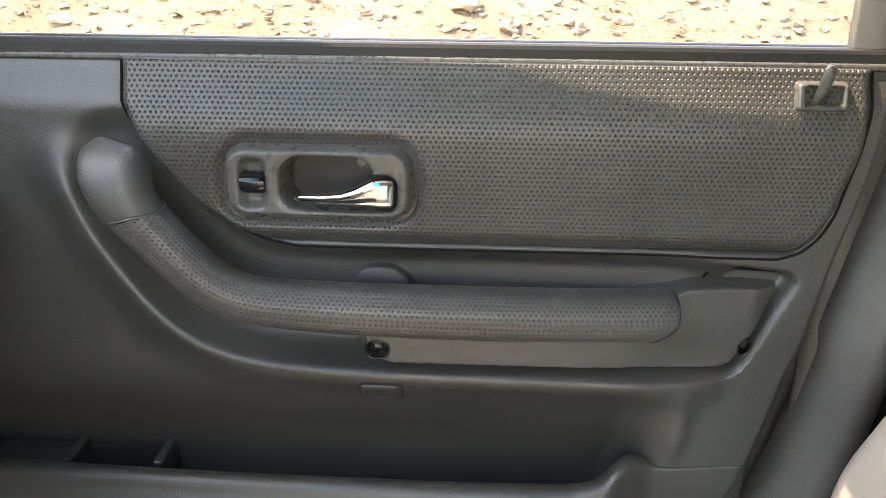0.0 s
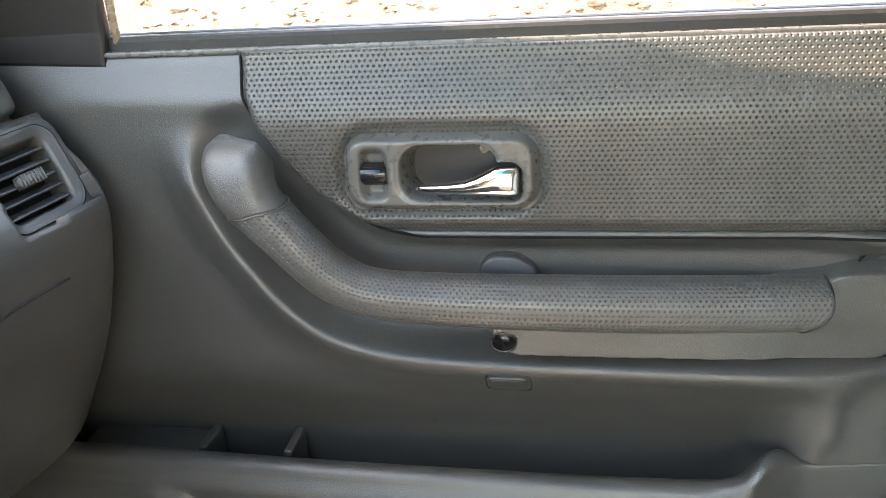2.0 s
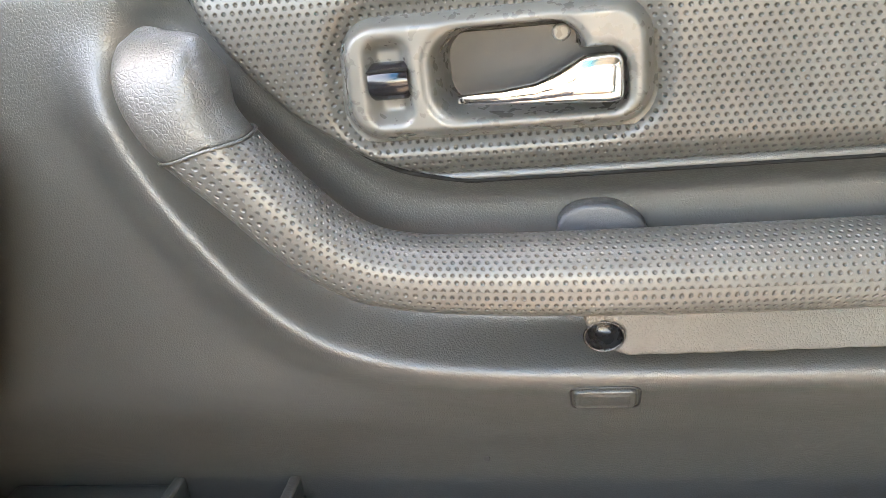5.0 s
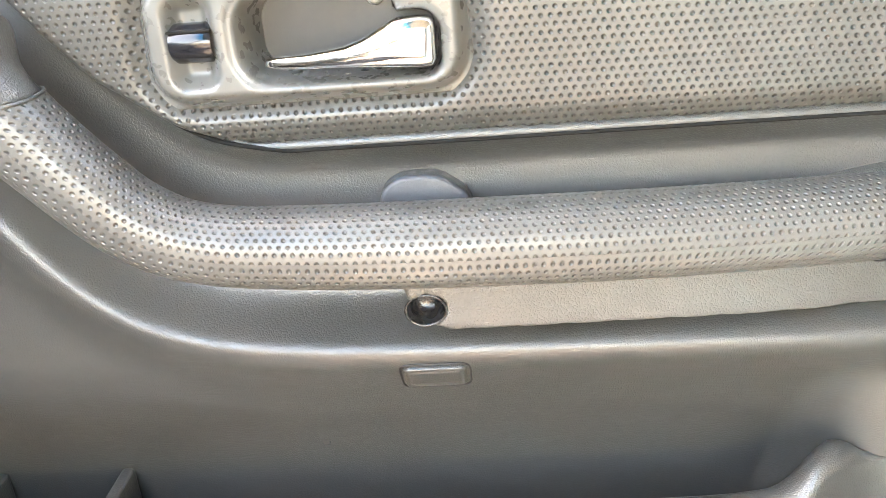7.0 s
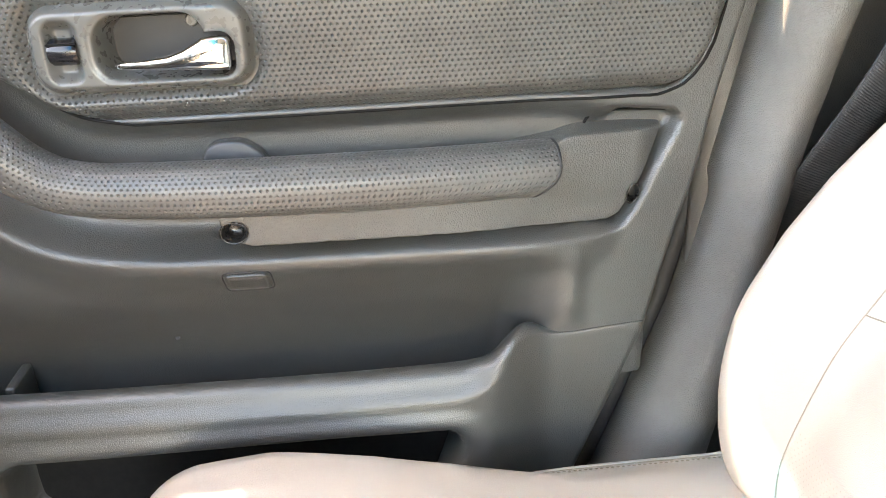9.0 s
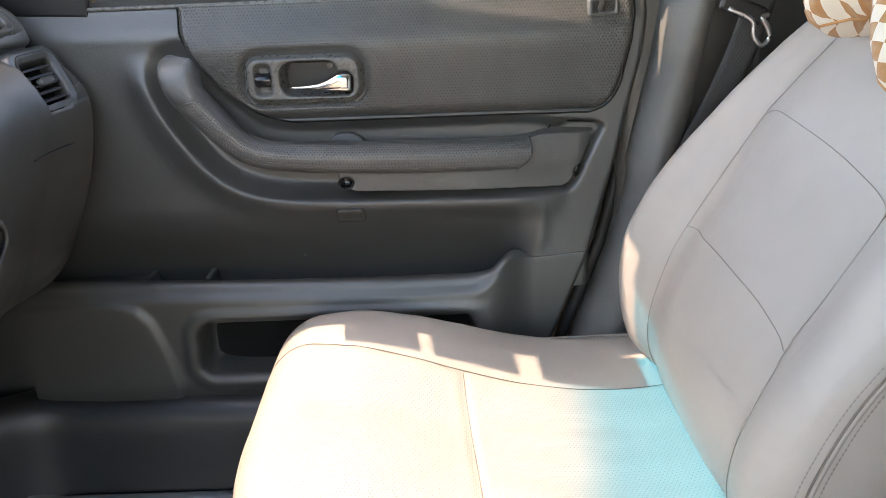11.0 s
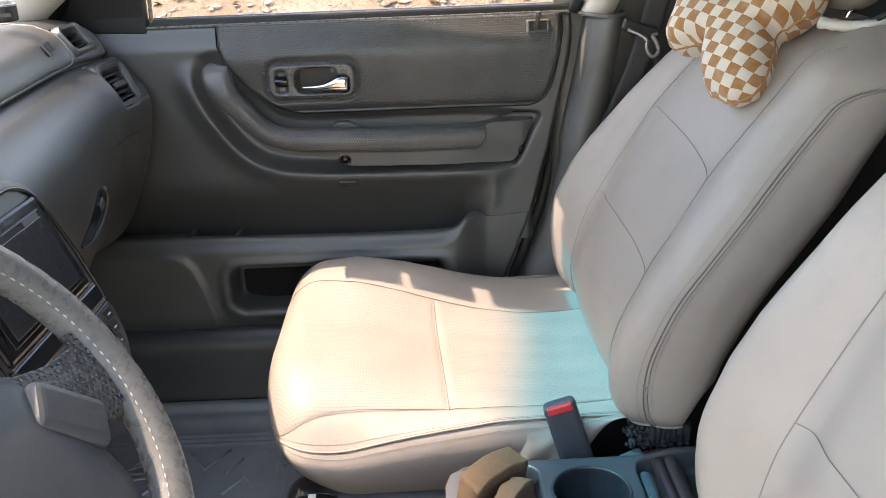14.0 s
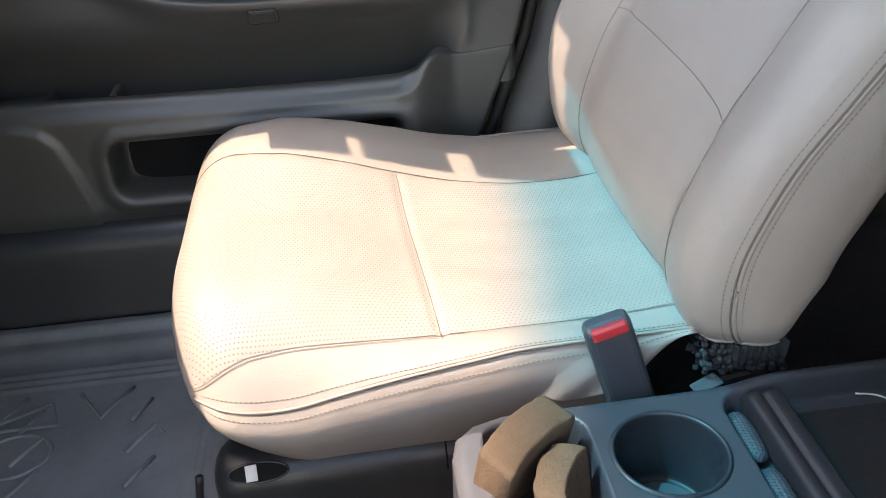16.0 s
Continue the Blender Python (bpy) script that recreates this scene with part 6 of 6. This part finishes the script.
ob = thing("tray_bar", "dark slate ridged bar across the console tray", "console bar", at=(0.47, -0.02, 0.62))
BAR = [(-0.021, -0.026), (-0.020, -0.006), (-0.0165, -0.001), (-0.011, 0.0), (-0.006, -0.0005), (-0.004, -0.0035), (-0.002, -0.004), (0.0, -0.0005), (0.003, 0.0015), (0.011, 0.0015), (0.0155, 0.0), (0.019, -0.006), (0.021, -0.026)]
sheet("bar", lambda y, k: (0.470 + BAR[k][0], y, 0.645 + BAR[k][1] - 0.010 * sstep(0.088, 0.096, y)), lin(-0.148, 0.096, 40), range(len(BAR)), M["cup"], ob, "ridged dark bar", thick=(0, 0, -0.004))
for y0, y1 in ((0.014, 0.086), (-0.072, 0.004)):
    def pad(y, a, y0=y0, y1=y1):
        f = 2 * (y - y0) / (y1 - y0) - 1
        r = 0.0135 * math.sqrt(max(0.0, 1 - abs(f) ** 4))
        return (0.4375 + r * math.cos(a), y, 0.618 + 0.75 * r * math.sin(a))
    sheet("rubber_pad", pad, lin(y0, y1, 26), lin(-0.3, math.pi + 0.3, 14), M["dotted"], ob, "dotted slate rubber pad", uv=lambda y, a: (y, a * 0.011))
tube("cable", curve_points([(0.575, 0.085, 0.626), (0.592, 0.072, 0.632), (0.612, 0.050, 0.632), (0.64, 0.02, 0.630), (0.67, 0.01, 0.628)], 24), 0.0011, M["trim"], cons, "thin pale cable lying in the tray", sides=8)


def foam_piece(at, turn, w, h, t):
    """A torn block of foam with a curved, uneven face."""
    ob_ = thing("foam_block", "torn tan foam block stuffed into the console pocket", "foam block", "foam blocks in the console", at=at)
    m = pose(*at, *turn)

    def f(u, k):
        v = 2 * math.pi * k / 28
        c, s_ = math.cos(v), math.sin(v)
        sg = lambda q: math.copysign(abs(q) ** 0.16, q)
        e = 1.0 - 0.10 * sstep(0.9, 1.0, abs(2 * u - 1))
        p = Vector(((u - 0.5) * w, sg(c) * t / 2 * e + 0.008 * (1 - (2 * u - 1) ** 2), h / 2 + sg(s_) * h / 2 * e))
        p += Vector((noise.noise(p * 60), noise.noise(p * 55 + Vector((3, 3, 3))), noise.noise(p * 50))) * 0.0018
        return m @ p
    sheet("block", f, lin(0, 1, 26), range(28), M["foam"], ob_, loop_v=True, caps=True)


foam_piece((0.190, 0.048, 0.585), (12, 0, 42), 0.108, 0.096, 0.042)
foam_piece((0.236, -0.006, 0.585), (-8, 0, 62), 0.075, 0.078, 0.034)

# ================================================================ floor mat
fm = thing("floor_mat", "black moulded rubber floor mat with raised ribs", "floor mat", at=(-0.5, 0.45, 0.345))


def mat_pt(x, y):
    d = rrect_sdf(x, y, -0.93, -0.06, 0.15, 0.745, 0.05)
    z = 0.358 + 0.016 * sstep(-0.030, -0.016, d) + 0.010 * sstep(0.66, 0.70, y)
    z += 0.22 * sstep(-0.62, -0.98, x)
    if d < -0.04:
        for y0 in (0.600, 0.618, 0.636):
            z += 0.004 * math.exp(-((y - y0) / 0.0035) ** 2)
        for x0 in (-0.225, -0.205, -0.185):
            z += 0.004 * math.exp(-((x - x0) / 0.0035) ** 2)
    return (x, y, z)


sheet("mat_body", mat_pt, lin(-0.93, -0.06, 180), lin(0.15, 0.745, 130), M["mat"], fm, thick=(0, 0, -0.008))


def rib_line(pts, r=0.0035):
    tube("mat_rib", [(x, y, mat_pt(x, y)[2] + 0.001) for x, y in pts], r, M["mat"], fm, sides=6)


for dx in (0, 1, 2):
    x0 = -0.60 + 0.17 * dx
    rib_line([(x0, 0.57), (x0 + 0.045, 0.505), (x0 + 0.085, 0.575)])
    rib_line([(x0 + 0.095, 0.49), (x0 + 0.12, 0.54)])
    rib_line([(x0 + 0.10, 0.42), (x0 + 0.135, 0.475), (x0 + 0.15, 0.455)])
    rib_line([(x0 + 0.11, 0.35), (x0 + 0.145, 0.405)])
rib_line([(-0.50 + 0.055 * math.cos(w), 0.44 + 0.045 * math.sin(w)) for w in lin(0, 2 * math.pi, 30)])
rib_line([(-0.58, 0.50), (-0.47, 0.555), (-0.45, 0.50), (-0.58, 0.50)])
SILL = curve_points([(0, 0.845, 0.553), (0, 0.805, 0.551), (0, 0.783, 0.543), (0, 0.771, 0.527), (0, 0.765, 0.505), (0, 0.761, 0.46), (0, 0.756, 0.41), (0, 0.751, 0.37), (0, 0.748, 0.345)], 30)
tagged(sheet("kick_trim", lambda x, k: (x, SILL[k].y - 0.10 * sstep(-0.62, -0.80, x), SILL[k].z + 0.02 * sstep(-0.5, -0.8, x)), lin(-0.98, 0.16, 40), range(30), M["sill"], thick=(0, 0.012, -0.004)), "rounded black sill trim under the closed door", "trim", kind="structure")

# ================================================================ door mirror outside
mir = thing("door_mirror", "champagne door mirror with a printed warning on its glass", "door mirror", at=(-0.42, 1.0, 1.30))
mt = pose(-0.395, 1.035, 1.388, 0, 0, -26)


def mirror_shell(u, k):
    a = 2 * math.pi * k / 40
    sg = lambda v: math.copysign(abs(v) ** 0.55, v)
    s_ = [1.0, 1.03, 1.03, 0.98, 0.88, 0.70, 0.40, 0.05][u]
    dx = [0.0, -0.006, -0.03, -0.06, -0.085, -0.105, -0.118, -0.122][u]
    y, z = sg(math.cos(a)) * 0.125 * s_, sg(math.sin(a)) * 0.085 * s_
    return mt @ Vector((dx, y, z + 0.17 * y))


sheet("mirror_shell", mirror_shell, range(8), range(40), M["paint"], mir, "champagne painted mirror housing", loop_v=True)
glass = bpy.data.materials.new("mirror_glass")
glass.use_nodes = True
gb = glass.node_tree.nodes["Principled BSDF"]
gb.inputs["Metallic"].default_value, gb.inputs["Roughness"].default_value, gb.inputs["Base Color"].default_value = 1.0, 0.03, (0.8, 0.82, 0.82, 1)


def mirror_ring(r, k):
    a = 2 * math.pi * k / 40
    sg = lambda v: math.copysign(abs(v) ** 0.55, v)
    y, z = sg(math.cos(a)) * 0.125 * r, sg(math.sin(a)) * 0.085 * r
    return mt @ Vector((-0.006 - 0.004 * (r < 0.93), y, z + 0.17 * y))


sheet("mirror_rim", mirror_ring, (1.0, 0.97, 0.945), range(40), M["paint"], mir, "champagne painted rim round the mirror", loop_v=True)
sheet("mirror_gasket", mirror_ring, (0.95, 0.92, 0.89, 0.87), range(40), M["black"], mir, "black gasket round the mirror glass", loop_v=True)
sheet("mirror_pane", mirror_ring, (0.88, 0.6, 0.3, 0.01), range(40), glass, mir, "silvered mirror glass", loop_v=True)
tube("mirror_arm", [(-0.52, 0.87, 1.31), (-0.51, 0.91, 1.32), (-0.49, 0.96, 1.335)], 0.016, M["paint"], mir, flat=0.6)
for row, (txt, w) in enumerate((("OBJECTS IN MIRROR ARE", 0.105), ("CLOSER THAN THEY APPEAR", 0.115))):
    fc = bpy.data.curves.new("mirror_text", "FONT")
    fc.body, fc.size, fc.align_x = txt, 0.0105, "CENTER"
    to = new("warning_text", fc)
    dg = bpy.context.evaluated_depsgraph_get()
    me = bpy.data.meshes.new_from_object(to.evaluated_get(dg))
    bpy.data.objects.remove(to)
    me.transform(mt @ Matrix.Translation((-0.0055, 0.0, -0.045 - 0.014 * row)) @ pose(0, 0, 0, 90, 0, 90))
    link("warning_text", me, M["pillar"], mir, "grey printed warning", False)
